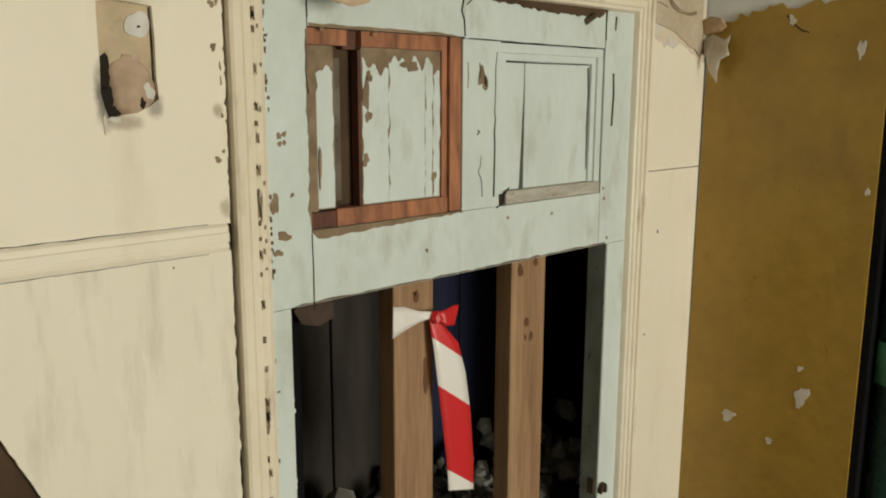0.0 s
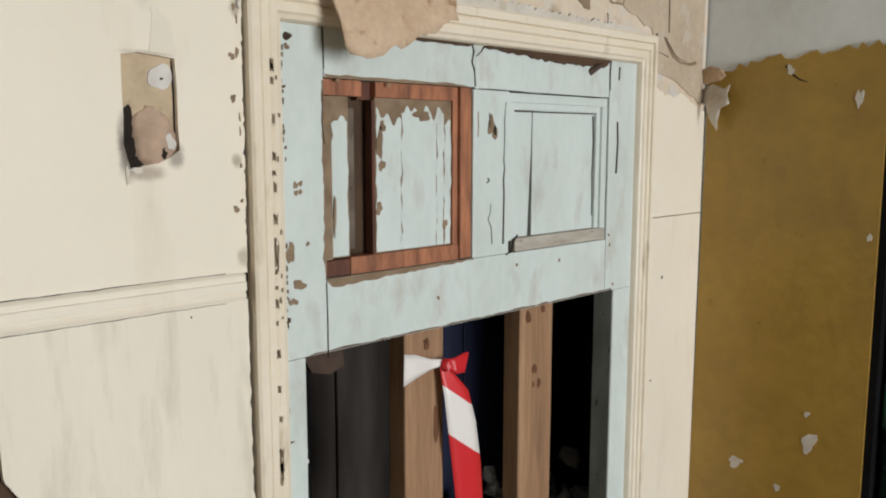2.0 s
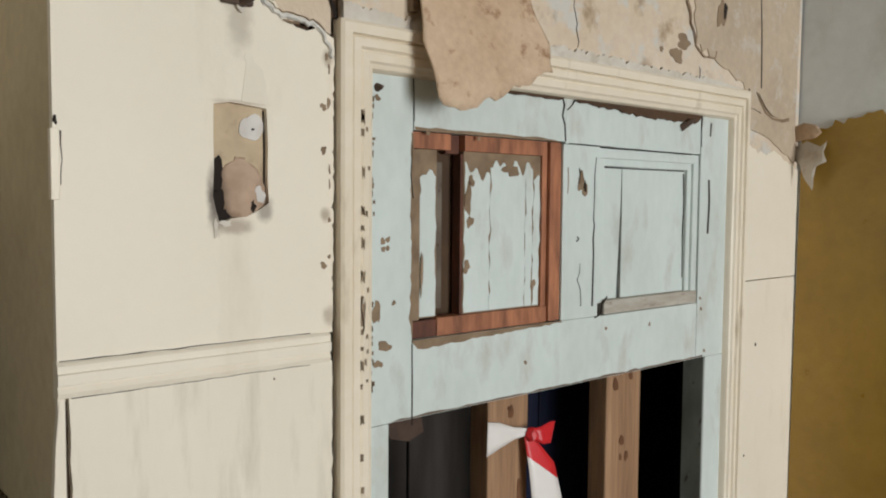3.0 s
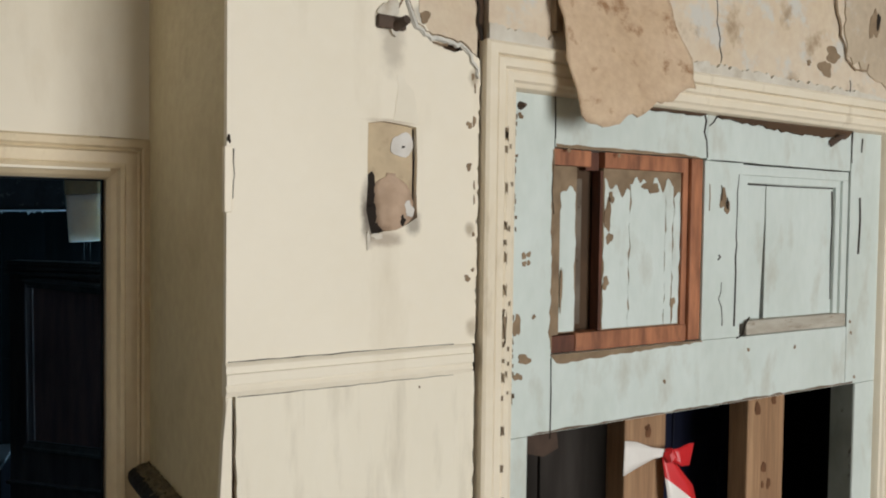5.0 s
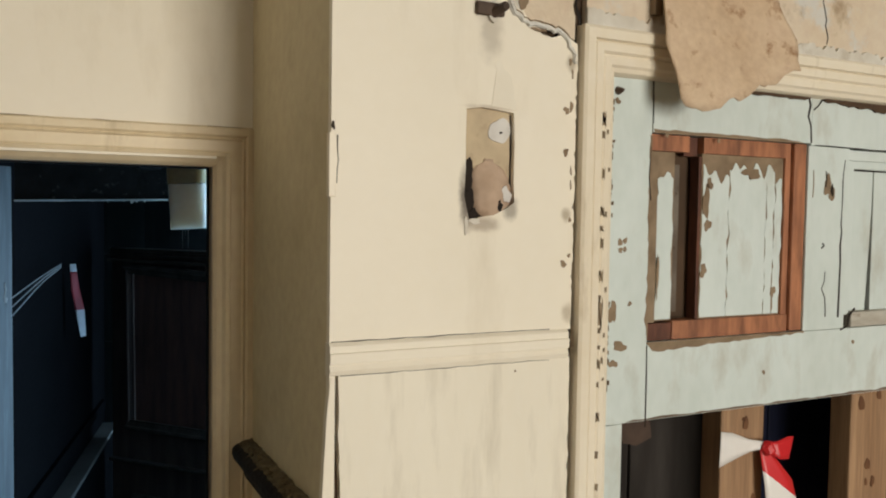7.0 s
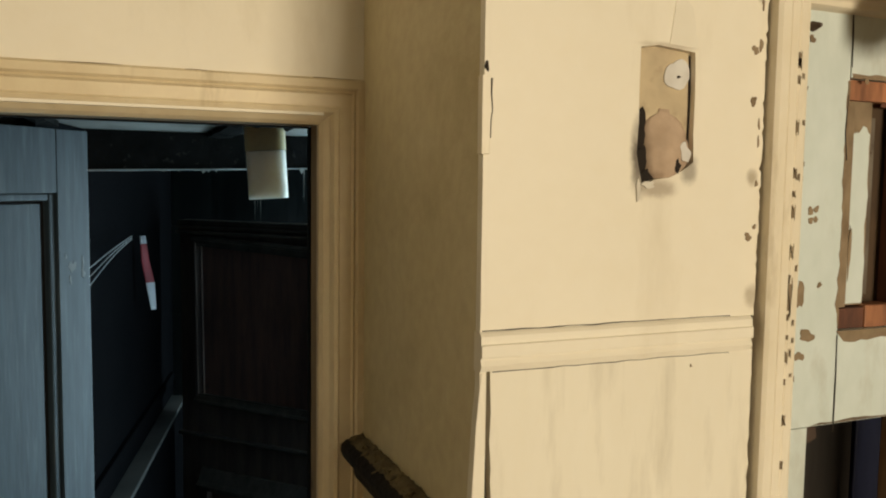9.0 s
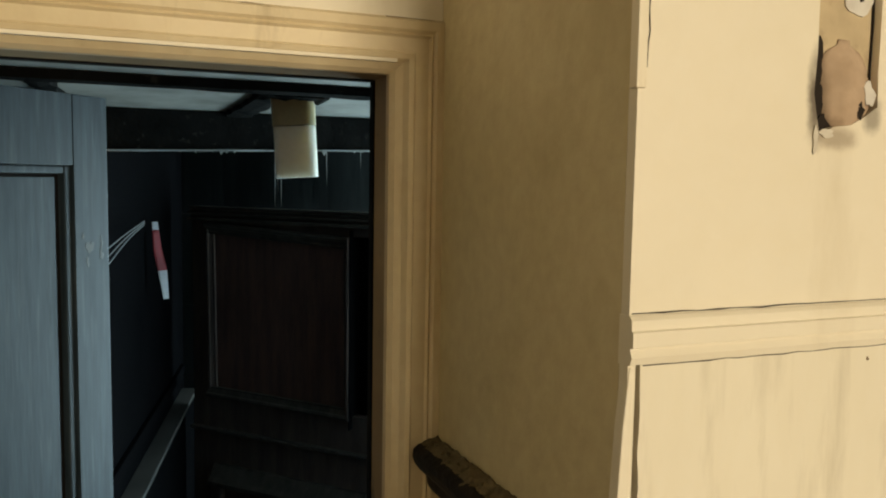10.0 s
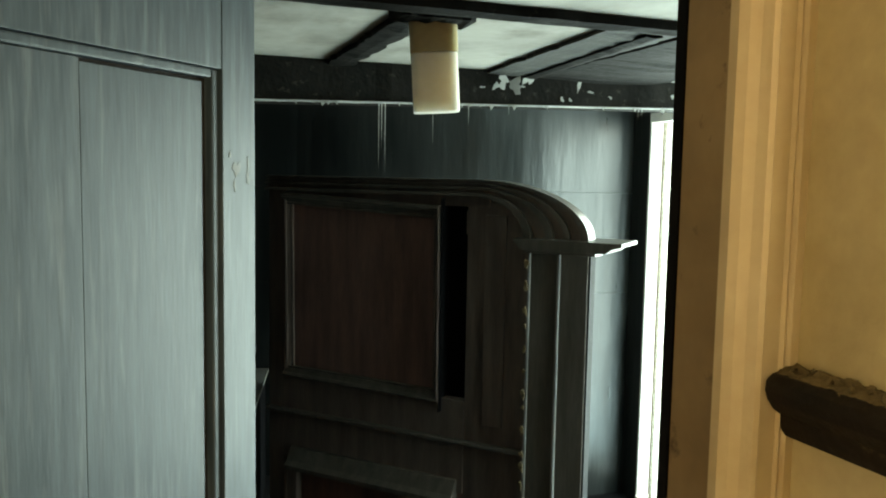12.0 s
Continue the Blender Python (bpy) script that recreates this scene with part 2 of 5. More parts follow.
CRACK_AND_SHADE = worn("crack_and_shade_dark", (0.025, 0.018, 0.013), (0.015, 0.01, 0.008), rough=0.95)
RUST = worn("rusty_iron", (0.10, 0.065, 0.045), (0.05, 0.035, 0.028), rough=0.7, grain=90, blotch=30)
KNOT = worn("pine_knot", (0.16, 0.07, 0.03), (0.09, 0.04, 0.02), rough=0.7, grain=60, blotch=30)
TAN_FLAP = worn("tan_fibreboard", (0.60, 0.45, 0.315), (0.50, 0.355, 0.23), (0.30, 0.17, 0.09), rough=0.9, grain=90, blotch=9, patchy=0.575, soft=0.12, bump=0.4, overlay=0.25)
TAPE_WHITE = worn("tape_white", (0.78, 0.74, 0.70), (0.70, 0.66, 0.62), rough=0.35, bump=0.03)
TAPE_RED = worn("tape_red", (0.60, 0.025, 0.03), (0.50, 0.02, 0.025), rough=0.35, bump=0.03)
RAIL_WOOD = worn("blackened_rail_wood", (0.016, 0.010, 0.006), (0.007, 0.005, 0.003), (0.055, 0.040, 0.022), rough=0.75, grain=90, blotch=12, patchy=0.60, soft=0.1, bump=0.5)
DUST = worn("grey_dust", (0.30, 0.24, 0.15), (0.18, 0.13, 0.08), (0.07, 0.05, 0.03), rough=0.98, grain=120, blotch=24, patchy=0.58)
RAIL_DUST = worn("matted_dust", (0.21, 0.165, 0.095), (0.075, 0.056, 0.032), rough=0.98, grain=160, blotch=22, bump=0.9, overlay=0.4, stains=((0.045, 0.032, 0.018), 34, 0.56, 0.86, (1, 1, 1)))
PALE_GREEN = worn("pale_green_band", (0.10, 0.28, 0.16), (0.07, 0.20, 0.12), rough=0.4)
DOOR_SCUFF = worn("pale_door_scuff", (0.11, 0.125, 0.13), (0.07, 0.08, 0.085), rough=0.6)
GREY_BEAD = worn("grey_bead", (0.20, 0.20, 0.19), (0.12, 0.12, 0.115), rough=0.6)
GREY_BATTEN = worn("grey_dusty_batten", (0.036, 0.035, 0.031), (0.017, 0.017, 0.015), (0.065, 0.062, 0.056), rough=0.9, grain=50, blotch=6, stretch=(4, 0.7, 4), patchy=0.58, soft=0.12, bump=0.5)
BEAM_WOOD = worn("sooty_beam", (0.010, 0.009, 0.008), (0.004, 0.004, 0.0035), (0.028, 0.026, 0.022), rough=0.8, grain=50, blotch=10, patchy=0.60, soft=0.08, bump=0.8, spec=0.06)
TAN_PLASTIC = worn("yellowed_plastic", (0.42, 0.33, 0.19), (0.36, 0.27, 0.15), rough=0.4, bump=0.02)
RED_DARK = worn("dark_mahogany", (0.205, 0.112, 0.095), (0.115, 0.066, 0.058), rough=0.38, grain=30, blotch=4, stretch=(5, 5, 0.6), spec=0.4, overlay=0.3, stains=((0.085, 0.055, 0.045), 7, 0.58, 0.85, (4, 4, 0.5)))
POST_WOOD = worn("dark_polished_wood", (0.090, 0.080, 0.070), (0.050, 0.045, 0.038), rough=0.34, grain=30, blotch=5, stretch=(5, 5, 0.6), overlay=0.3, stains=((0.11, 0.095, 0.07), 7, 0.60, 0.85, (4, 4, 0.5)))
GREY_LEDGE = worn("dusty_grey_ledge", (0.07, 0.068, 0.062), (0.045, 0.043, 0.04), rough=0.9)


def striped(name):
    """Barrier tape: slanting red and white stripes."""
    m, n, ln, bs = material(name, 0.35)
    tc, sep = n.new("ShaderNodeTexCoord"), n.new("ShaderNodeSeparateXYZ")
    ln.new(tc.outputs["Object"], sep.inputs[0])
    kx = n.new("ShaderNodeMath")
    kx.operation = "MULTIPLY_ADD"
    kx.inputs[1].default_value = 0.75
    ln.new(sep.outputs[0], kx.inputs[0]), ln.new(sep.outputs[2], kx.inputs[2])
    sc = n.new("ShaderNodeMath")
    sc.operation = "MULTIPLY_ADD"
    sc.inputs[1].default_value, sc.inputs[2].default_value = 1 / 0.22, -1.993 / 0.22 + 20
    ln.new(kx.outputs[0], sc.inputs[0])
    fr = n.new("ShaderNodeMath")
    fr.operation = "FRACT"
    ln.new(sc.outputs[0], fr.inputs[0])
    gt = n.new("ShaderNodeMath")
    gt.operation = "GREATER_THAN"
    gt.inputs[1].default_value = 0.355
    ln.new(fr.outputs[0], gt.inputs[0])
    mx = n.new("ShaderNodeMix")
    mx.data_type = "RGBA"
    mx.inputs[6].default_value, mx.inputs[7].default_value = (0.78, 0.74, 0.70, 1), (0.60, 0.025, 0.03, 1)
    ln.new(gt.outputs[0], mx.inputs[0]), ln.new(mx.outputs[2], bs.inputs["Base Color"])
    return m


TAPE = striped("tape_striped")


# darker copies of the tape colours: the dark room's dimness is painted in
DIMMED_TAPE_RED = worn("dimmed_red_tape", (0.22, 0.02, 0.025), (0.14, 0.015, 0.018), rough=0.6, blotch=9)
DIMMED_TAPE_WHITE = worn("dimmed_white_tape", (0.36, 0.36, 0.37), (0.24, 0.24, 0.25), rough=0.6, blotch=9)
COBWEB = worn("grey_cobweb", (0.30, 0.30, 0.28), (0.18, 0.18, 0.17), rough=0.95)
# wires greyed down for the dark room's dimness
WIRE_GREY = worn("grey_wire", (0.28, 0.28, 0.27), (0.2, 0.2, 0.2), rough=0.5)


for plastic in (CREAM_PLASTIC, TAN_PLASTIC):
    shader = plastic.node_tree.nodes["Principled BSDF"]
    shader.inputs["Subsurface Weight"].default_value, shader.inputs["Subsurface Scale"].default_value = 0.7, 0.08
    shader.inputs["Subsurface Radius"].default_value = (0.8, 0.8, 0.7)
GLOW, gn, gl, gb = material("overcast_sky_backdrop", 1.0)
gb.inputs["Base Color"].default_value = (0.8, 0.8, 0.8, 1)
gb.inputs["Emission Color"].default_value, gb.inputs["Emission Strength"].default_value = (0.85, 0.94, 1.0, 1), 2.2


# ---- building helpers ----
def box(bm, x0, x1, y0, y1, z0, z1):
    v = [bm.verts.new(p) for p in ((x0, y0, z0), (x1, y0, z0), (x1, y1, z0), (x0, y1, z0), (x0, y0, z1), (x1, y0, z1), (x1, y1, z1), (x0, y1, z1))]
    for f in ((3, 2, 1, 0), (4, 5, 6, 7), (0, 1, 5, 4), (1, 2, 6, 5), (2, 3, 7, 6), (3, 0, 4, 7)):
        bm.faces.new([v[i] for i in f])
    return v


def prism(bm, pts, to3, t0, t1):
    """A polygon given in two coordinates, extruded between t0 and t1 of the third; to3(a, b, t) lays it into space."""
    lo, hi = [bm.verts.new(to3(a, b, t0)) for a, b in pts], [bm.verts.new(to3(a, b, t1)) for a, b in pts]
    bm.faces.new(lo), bm.faces.new(hi)
    for i in range(len(pts)):
        j = (i + 1) % len(pts)
        bm.faces.new((lo[i], lo[j], hi[j], hi[i]))


def part(name, bm, mat, parent=None, label="", bevel=0.0, smooth=False):
    bmesh.ops.recalc_face_normals(bm, faces=bm.faces)
    if bevel:
        bmesh.ops.bevel(bm, geom=list(bm.edges), offset=bevel, segments=2, affect="EDGES", profile=0.6)
    me = bpy.data.meshes.new(name)
    bm.to_mesh(me)
    bm.free()
    me.materials.append(mat)
    if smooth:
        for p in me.polygons:
            p.use_smooth = True
    ob = new(name, me)
    if parent:
        ob.parent = parent
    if label:
        ob["label"] = label
    return ob


def thicken(bm, shift):
    back = bmesh.ops.extrude_face_region(bm, geom=bm.faces[:])
    bmesh.ops.translate(bm, vec=shift, verts=[v for v in back["geom"] if isinstance(v, bmesh.types.BMVert)])


def boxes(name, mat, *bs, parent=None, label="", bevel=0.0):
    bm = bmesh.new()
    for b in bs:
        box(bm, *b)
    return part(name, bm, mat, parent, label, bevel)


def structure(ob, label):
    return tagged(ob, label, kind="structure")


# ---- setting ----
WA, LEAF, WB, CX, RX = 0.922, 0.940, 1.265, 0.20, 1.651
rng = random.Random(7)


def jag(p, q, n, amp):
    """Points from p to q (q left out) with a ragged sideways wander."""
    (a, b), (c, d) = p, q
    length = math.hypot(c - a, d - b)
    nx, ny = -(d - b) / length, (c - a) / length
    out = [p]
    for i in range(1, n):
        f, w = (i + rng.uniform(-0.3, 0.3)) / n, rng.gauss(0, amp)
        out.append((a + (c - a) * f + nx * w, b + (d - b) * f + ny * w))
    return out


def sheet(bm, outline, y, thick, holes=()):
    """A flat sheet in a wall along x: outline and holes in (x, z), front face at y."""
    for loop in (outline, *holes):
        vs = [bm.verts.new((x, y, z)) for x, z in loop]
        for i in range(len(vs)):
            bm.edges.new((vs[i], vs[(i + 1) % len(vs)]))
    made = bmesh.ops.triangle_fill(bm, use_beauty=True, edges=bm.edges[:])
    faces = [f for f in made["geom"] if isinstance(f, bmesh.types.BMFace)]
    back = bmesh.ops.extrude_face_region(bm, geom=faces)
    bmesh.ops.translate(bm, vec=(0, thick, 0), verts=[v for v in back["geom"] if isinstance(v, bmesh.types.BMVert)])


def sheet_part(name, mat, outline, y, thick, parent=None, holes=(), label="", m=None):
    bm = bmesh.new()
    sheet(bm, outline, y, thick, holes)
    ob = part(name, bm, mat, parent, label)
    if m:
        ob.matrix_basis = m
    return ob


def blob(bm, cx, cz, rx, rz, y, thick, n=9, wild=0.3):
    """A thin irregular flake on a wall along x."""
    pts, ph = [], [rng.uniform(0, 6.28) for _ in range(4)]
    for i in range(n + 5):
        a = 2 * math.pi * i / (n + 5)
        k = 1 + wild * (0.55 * math.sin(2 * a + ph[0]) + 0.45 * math.sin(3 * a + ph[1]) + 0.35 * math.sin(5 * a + ph[2])) + rng.uniform(-0.12, 0.12) * wild
        pts.append((cx + rx * k * math.cos(a), cz + rz * k * math.sin(a)))
    prism(bm, pts, lambda p, q, t: (p, t, q), y - thick, y)


def ribbon(bm, pts, w0, w1, y, thick):
    """A crack or strip that follows points (x, z), its width running from w0 to w1."""
    left, right = [], []
    for i, (x, z) in enumerate(pts):
        a, b = pts[max(i - 1, 0)], pts[min(i + 1, len(pts) - 1)]
        d = math.hypot(b[0] - a[0], b[1] - a[1])
        nx, nz = -(b[1] - a[1]) / d, (b[0] - a[0]) / d
        w = (w0 + (w1 - w0) * i / (len(pts) - 1)) / 2 * rng.uniform(0.6, 1.3)
        left.append((x + nx * w, z + nz * w)), right.append((x - nx * w, z - nz * w))
    for i in range(len(pts) - 1):
        prism(bm, [left[i], left[i + 1], right[i + 1], right[i]], lambda p, q, t: (p, t, q), y - thick, y)


def moulding(name, mat, profile, x0, x1, ztop, y, parent, legs=(1, 1, 1), right=1.0):
    """A moulded surround: profile in (inset from the outer edge, height off the wall), mitred at the head; left leg, head, right leg."""
    def ring(kind):
        if kind == 0:
            return [(x0 + w, y - d, 0.0) for w, d in profile]
        if kind == 1:
            return [(x0 + w, y - d, ztop - w) for w, d in profile]
        if kind == 2:
            return [(x1 - w * right, y - d, ztop - w) for w, d in profile]
        return [(x1 - w * right, y - d, 0.0) for w, d in profile]
    for i, what in enumerate(("jamb_trim", "head_trim", "jamb_trim")):
        if legs[i]:
            bm = bmesh.new()
            a, b = [bm.verts.new(p) for p in ring(i)], [bm.verts.new(p) for p in ring(i + 1)]
            for j in range(len(profile)):
                k = (j + 1) % len(profile)
                bm.faces.new((a[j], a[k], b[k], b[j]))
            bm.faces.new(a), bm.faces.new(list(reversed(b)))
            part(what, bm, mat, parent)


structure(boxes("floor", FLOOR_WOOD, (-2.6, 2.6, -3.1, 1.35, -0.1, 0)), "worn floorboards of the front room")
# near-black colour keeps this floor dark under the window light
structure(boxes("dark_floor", BLACK, (-2.6, 2.6, 1.35, 7.5, -0.1, 0)), "floor of the dark room, coloured near black to stay dark")
structure(boxes("ceiling", DIRTY_WHITE, (-2.6, 1.9, -3.1, WB, 2.8, 2.9)), "plain off-white ceiling of the front room")
structure(boxes("wall_south", CREAM, (-2.6, 0.05, -3.1, -3.0, 0, 2.8), (1.63, 1.9, -3.1, -3.0, 0, 2.8), (0.05, 1.63, -3.1, -3.0, 0, 0.8), (0.05, 1.63, -3.1, -3.0, 2.4, 2.8)), "cream painted wall with a window opening")
structure(boxes("wall_west", CREAM, (-2.6, -2.5, -3.0, WB, 0, 2.8)), "cream painted side wall of the front room")
wall = structure(boxes("wall_doors", GAP_WOOD, (CX + 0.004, 0.53, WA + 0.010, WA + 0.1, 0, 2.8), (0.53, 1.41, WA + 0.010, WA + 0.1, 1.99, 2.8), (1.41, RX + 0.05, WA + 0.010, WA + 0.1, 0, 2.8)), "wall of cream painted boards, torn above the door")
# upper cream board with the torn-out box hole
hole = [(0.360, 1.898), (0.380, 1.901), (0.405, 1.899), (0.4225, 1.897), (0.4240, 1.86), (0.4235, 1.82), (0.4250, 1.793), (0.414, 1.786), (0.398, 1.778), (0.380, 1.776), (0.366, 1.770), (0.362, 1.785), (0.3585, 1.80), (0.360, 1.83), (0.3595, 1.86)]
edge = jag((0.509, 1.640), (0.5105, 1.985), 60, 0.0009)
top = [(0.5105, 1.985)] + jag((0.498, 1.992), (0.452, 1.992), 7, 0.004) + [(0.446, 2.002), (0.436, 2.012), (0.424, 2.03), (0.42, 2.10), (0.415, 2.79)]
sheet_part("board", CREAM_SOOTED, [(CX, 1.640)] + edge + top + [(CX, 2.79)], WA, 0.0095, wall, [hole])
# lower board, a little proud, with a dark gap at the corner
boxes("lath", GAP_WOOD, (CX + 0.001, 0.5, WA + 0.0088, WA + 0.0096, 0, 1.60), parent=wall)
low = jag((0.508, 0.0), (0.5075, 1.602), 150, 0.0010)
sheet_part("board", CREAM_STREAK, [(0.38, 0.0)] + low + [(0.5075, 1.606), (CX + 0.010, 1.606)] + jag((CX + 0.010, 1.606), (CX + 0.013, 1.455), 12, 0.0006) + jag((CX + 0.014, 1.455), (0.228, 1.428), 5, 0.0006) + jag((0.228, 1.428), (0.262, 1.352), 8, 0.0004) + jag((0.262, 1.352), (0.38, 0.9), 20, 0.001), WA - 0.001, 0.0105, wall)
sheet_part("board", CREAM, [(CX, 1.447), (CX + 0.0065, 1.462), (CX + 0.0065, 1.606), (CX, 1.606)], WA - 0.0005, 0.010, wall)
bm = bmesh.new()
prism(bm, [(WA - 0.0005, 1.605), (WA - 0.004, 1.606), (WA - 0.006, 1.611), (WA - 0.004, 1.616), (WA - 0.004, 1.6175), (WA - 0.007, 1.6185), (WA - 0.007, 1.629), (WA - 0.005, 1.630), (WA - 0.005, 1.637), (WA - 0.002, 1.640), (WA + 0.0098, 1.640), (WA + 0.0098, 1.605)], lambda p, q, t: (t, p, q), CX - 0.001, 0.503)
part("dado_rail", bm, CREAM, wall)
# torn tan board above the blocked door, and its white plaster lip
sheet_part("torn_board", TAN_BOARD, [(0.425, 2.02), (0.44, 2.008)] + jag((0.455, 1.996), (0.515, 1.988), 5, 0.004) + [(0.516, 2.79), (0.42, 2.79)], WA + 0.001, 0.0085, wall)
sheet_part("torn_board", TAN_BOARD, [(0.522, 2.000), (1.649, 2.000), (1.649, 2.79), (0.522, 2.79)], WA - 0.001, 0.0105, wall)
sheet_part("torn_board", TAN_BOARD, [(1.418, 1.86), (1.649, 1.84), (1.649, 1.9995), (1.418, 1.9995)], WA - 0.001, 0.0105, wall)
lip = jag((0.520, 2.030), (0.66, 2.022), 30, 0.0016) + jag((0.66, 2.022), (0.90, 2.026), 30, 0.002) + jag((0.90, 2.026), (1.30, 2.018), 60, 0.0022) + [(1.30, 2.020), (1.42, 2.012), (1.42, 2.002), (0.520, 2.002)]
sheet_part("plaster_lip", PLASTER, lip, WA - 0.006, 0.006, wall)
bm = bmesh.new()
for cx, cz, rx, rz in ((1.205, 2.050, 0.016, 0.014), (1.225, 2.075, 0.020, 0.012), (1.16, 2.055, 0.006, 0.004)):
    blob(bm, cx, cz, rx, rz, WA - 0.001, 0.0008, 18, 0.35)
part("bare_patch", bm, BROWN_SCAR, wall)
left = jag((1.262, 2.78), (1.255, 2.16), 26, 0.010) + jag((1.255, 2.16), (1.262, 2.075), 7, 0.004) + jag((1.262, 2.075), (1.330, 2.052), 6, 0.004) + jag((1.330, 2.052), (1.440, 2.016), 8, 0.002)
sheet_part("lining_paper", PAPER_TAN, left + [(1.440, 1.99)] + jag((1.432, 1.94), (1.505, 1.93), 6, 0.002) + jag((1.505, 1.93), (1.646, 1.876), 10, 0.003) + [(1.646, 2.78)], WA - 0.0035, 0.0024, wall)
bm = bmesh.new()
ribbon(bm, jag((1.215, 2.19), (1.258, 2.085), 9, 0.003) + jag((1.258, 2.085), (1.262, 2.066), 3, 0.002) + [(1.286, 2.057), (1.322, 2.058), (1.326, 2.071)], 0.008, 0.002, WA - 0.0036, 0.001)
blob(bm, 1.340, 2.140, 0.013, 0.026, WA - 0.0036, 0.001, 16, 0.4)
ribbon(bm, [(1.471, 2.011), (1.485, 1.995), (1.507, 1.975), (1.534, 1.965), (1.575, 1.963), (1.602, 1.968)], 0.002, 0.006, WA - 0.0036, 0.0012)
part("torn_edge", bm, BROWN_SCAR, wall)
bm = bmesh.new()
ribbon(bm, [(1.475, 2.22), (1.484, 2.125), (1.487, 2.06), (1.488, 2.02)], 0.0022, 0.0022, WA - 0.0036, 0.0012)
ribbon(bm, [(1.444, 2.015), (1.441, 1.981), (1.440, 1.960)], 0.004, 0.002, WA - 0.0036, 0.001)
ribbon(bm, [(1.440, 1.979), (1.465, 1.978), (1.49, 1.972)], 0.001, 0.001, WA - 0.0036, 0.001)
ribbon(bm, jag((1.268, 2.017), (1.266, 2.045), 4, 0.002), 0.002, 0.001, WA - 0.0066, 0.001)
blob(bm, 1.350, 2.147, 0.006, 0.012, WA - 0.0048, 0.0008, 12, 0.35)
part("crack", bm, CRACK_AND_SHADE, wall)
sheet_part("loose_paper", PAPER_TAN, [(1.474, 2.010), (1.500, 2.003)] + jag((1.545, 1.992), (1.560, 1.972), 4, 0.002) + [(1.556, 1.968), (1.530, 1.970), (1.508, 1.980), (1.488, 1.997)], WA - 0.0075, 0.0015, wall)
# right strip of cream board, in two lengths
topr = jag((1.649, 1.868), (1.600, 1.884), 5, 0.003) + jag((1.600, 1.884), (1.55, 1.902), 6, 0.003) + jag((1.55, 1.902), (1.485, 1.893), 8, 0.004) + jag((1.485, 1.893), (1.425, 1.925), 6, 0.003)
sheet_part("board", CREAM, [(1.418, 1.6475), (1.6495, 1.6475)] + topr + [(1.418, 1.925)], WA - 0.003, 0.0125, wall)
sheet_part("board", CREAM, [(1.418, 0.0), (1.6495, 0.0), (1.6495, 1.6455), (1.418, 1.6455)], WA - 0.003, 0.0125, wall)
bm = bmesh.new()
ridge = [(0.404, 2.06), (0.409, 2.036), (0.420, 2.012), (0.436, 2.004), (0.458, 2.001), (0.480, 1.999), (0.494, 1.990), (0.503, 1.975), (0.508, 1.958)]
path = [p for a, b in zip(ridge, ridge[1:]) for p in jag(a, b, 4, 0.0016)]
for k, width in enumerate((0.0055, 0.0035)):
    ribbon(bm, path, width, width * 0.8, WA - 0.002 * k, 0.0022)
part("plaster_ridge", bm, PALE_PLASTER, wall)
bm = bmesh.new()
ribbon(bm, [(x + 0.002, z + 0.0045) for x, z in path[3:26]], 0.0008, 0.0016, WA - 0.0002, 0.0012)
part("torn_edge", bm, BROWN_SCAR, wall)
# cracks
bm = bmesh.new()
ribbon(bm, [(0.512, 2.008), (0.509, 2.02), (0.505, 2.03), (0.507, 2.045), (0.503, 2.06), (0.506, 2.075), (0.500, 2.10)], 0.005, 0.003, WA - 0.0015, 0.001)
ribbon(bm, jag((0.945, 2.03), (0.93, 2.14), 9, 0.003), 0.0014, 0.001, WA - 0.001, 0.0008)
ribbon(bm, jag((CX + 0.002, 1.6412), (0.494, 1.6412), 20, 0.0003), 0.0010, 0.0008, WA, 0.0004)
ribbon(bm, jag((CX + 0.012, 1.6045), (0.494, 1.6045), 20, 0.0003), 0.0007, 0.0004, WA - 0.001, 0.0005)
part("crack", bm, CRACK_AND_SHADE, wall)
bm = bmesh.new()
for _ in range(7):
    z = rng.uniform(1.66, 1.98)
    blob(bm, rng.uniform(0.499, 0.505), z, rng.uniform(0.001, 0.003), rng.uniform(0.002, 0.006), WA, 0.0008, 8, 0.4)
for z in (1.905, 1.855, 1.72):
    blob(bm, 0.496, z, 0.004, 0.004, WA, 0.0008, 12, 0.4)
for x, z in ((0.430, 1.594),):
    blob(bm, x, z, 0.0012, 0.0016, WA - 0.001, 0.0006, 6)
part("chip", bm, BROWN_SCAR, wall)
bm = bmesh.new()
blob(bm, 1.497, 1.518, 0.0028, 0.003, WA - 0.003, 0.001, 8)
blob(bm, 1.465, 1.30, 0.002, 0.002, WA - 0.003, 0.001, 8)
part("nail_head", bm, RUST, wall)
# bead and notch on the outer corner
bm = bmesh.new()
prism(bm, [(CX + 0.001, 1.604), (CX - 0.003, 1.56), (CX - 0.008, 1.46), (CX - 0.011, 1.38), (CX - 0.012, 0.0), (CX + 0.0045, 0.0), (CX + 0.0045, 1.604)], lambda p, q, t: (p, t, q), WA - 0.0015, WA + 0.009)
part("corner_bead", bm, CREAM, wall, bevel=0.001)
boxes("corner_bead", CREAM_TRIM, (CX - 0.003, CX + 0.005, WA - 0.003, WA + 0.006, 1.795, 1.862), parent=wall, bevel=0.001)
bm = bmesh.new()
blob(bm, CX + 0.002, 1.870, 0.0016, 0.005, WA, 0.0010, 9, 0.4)
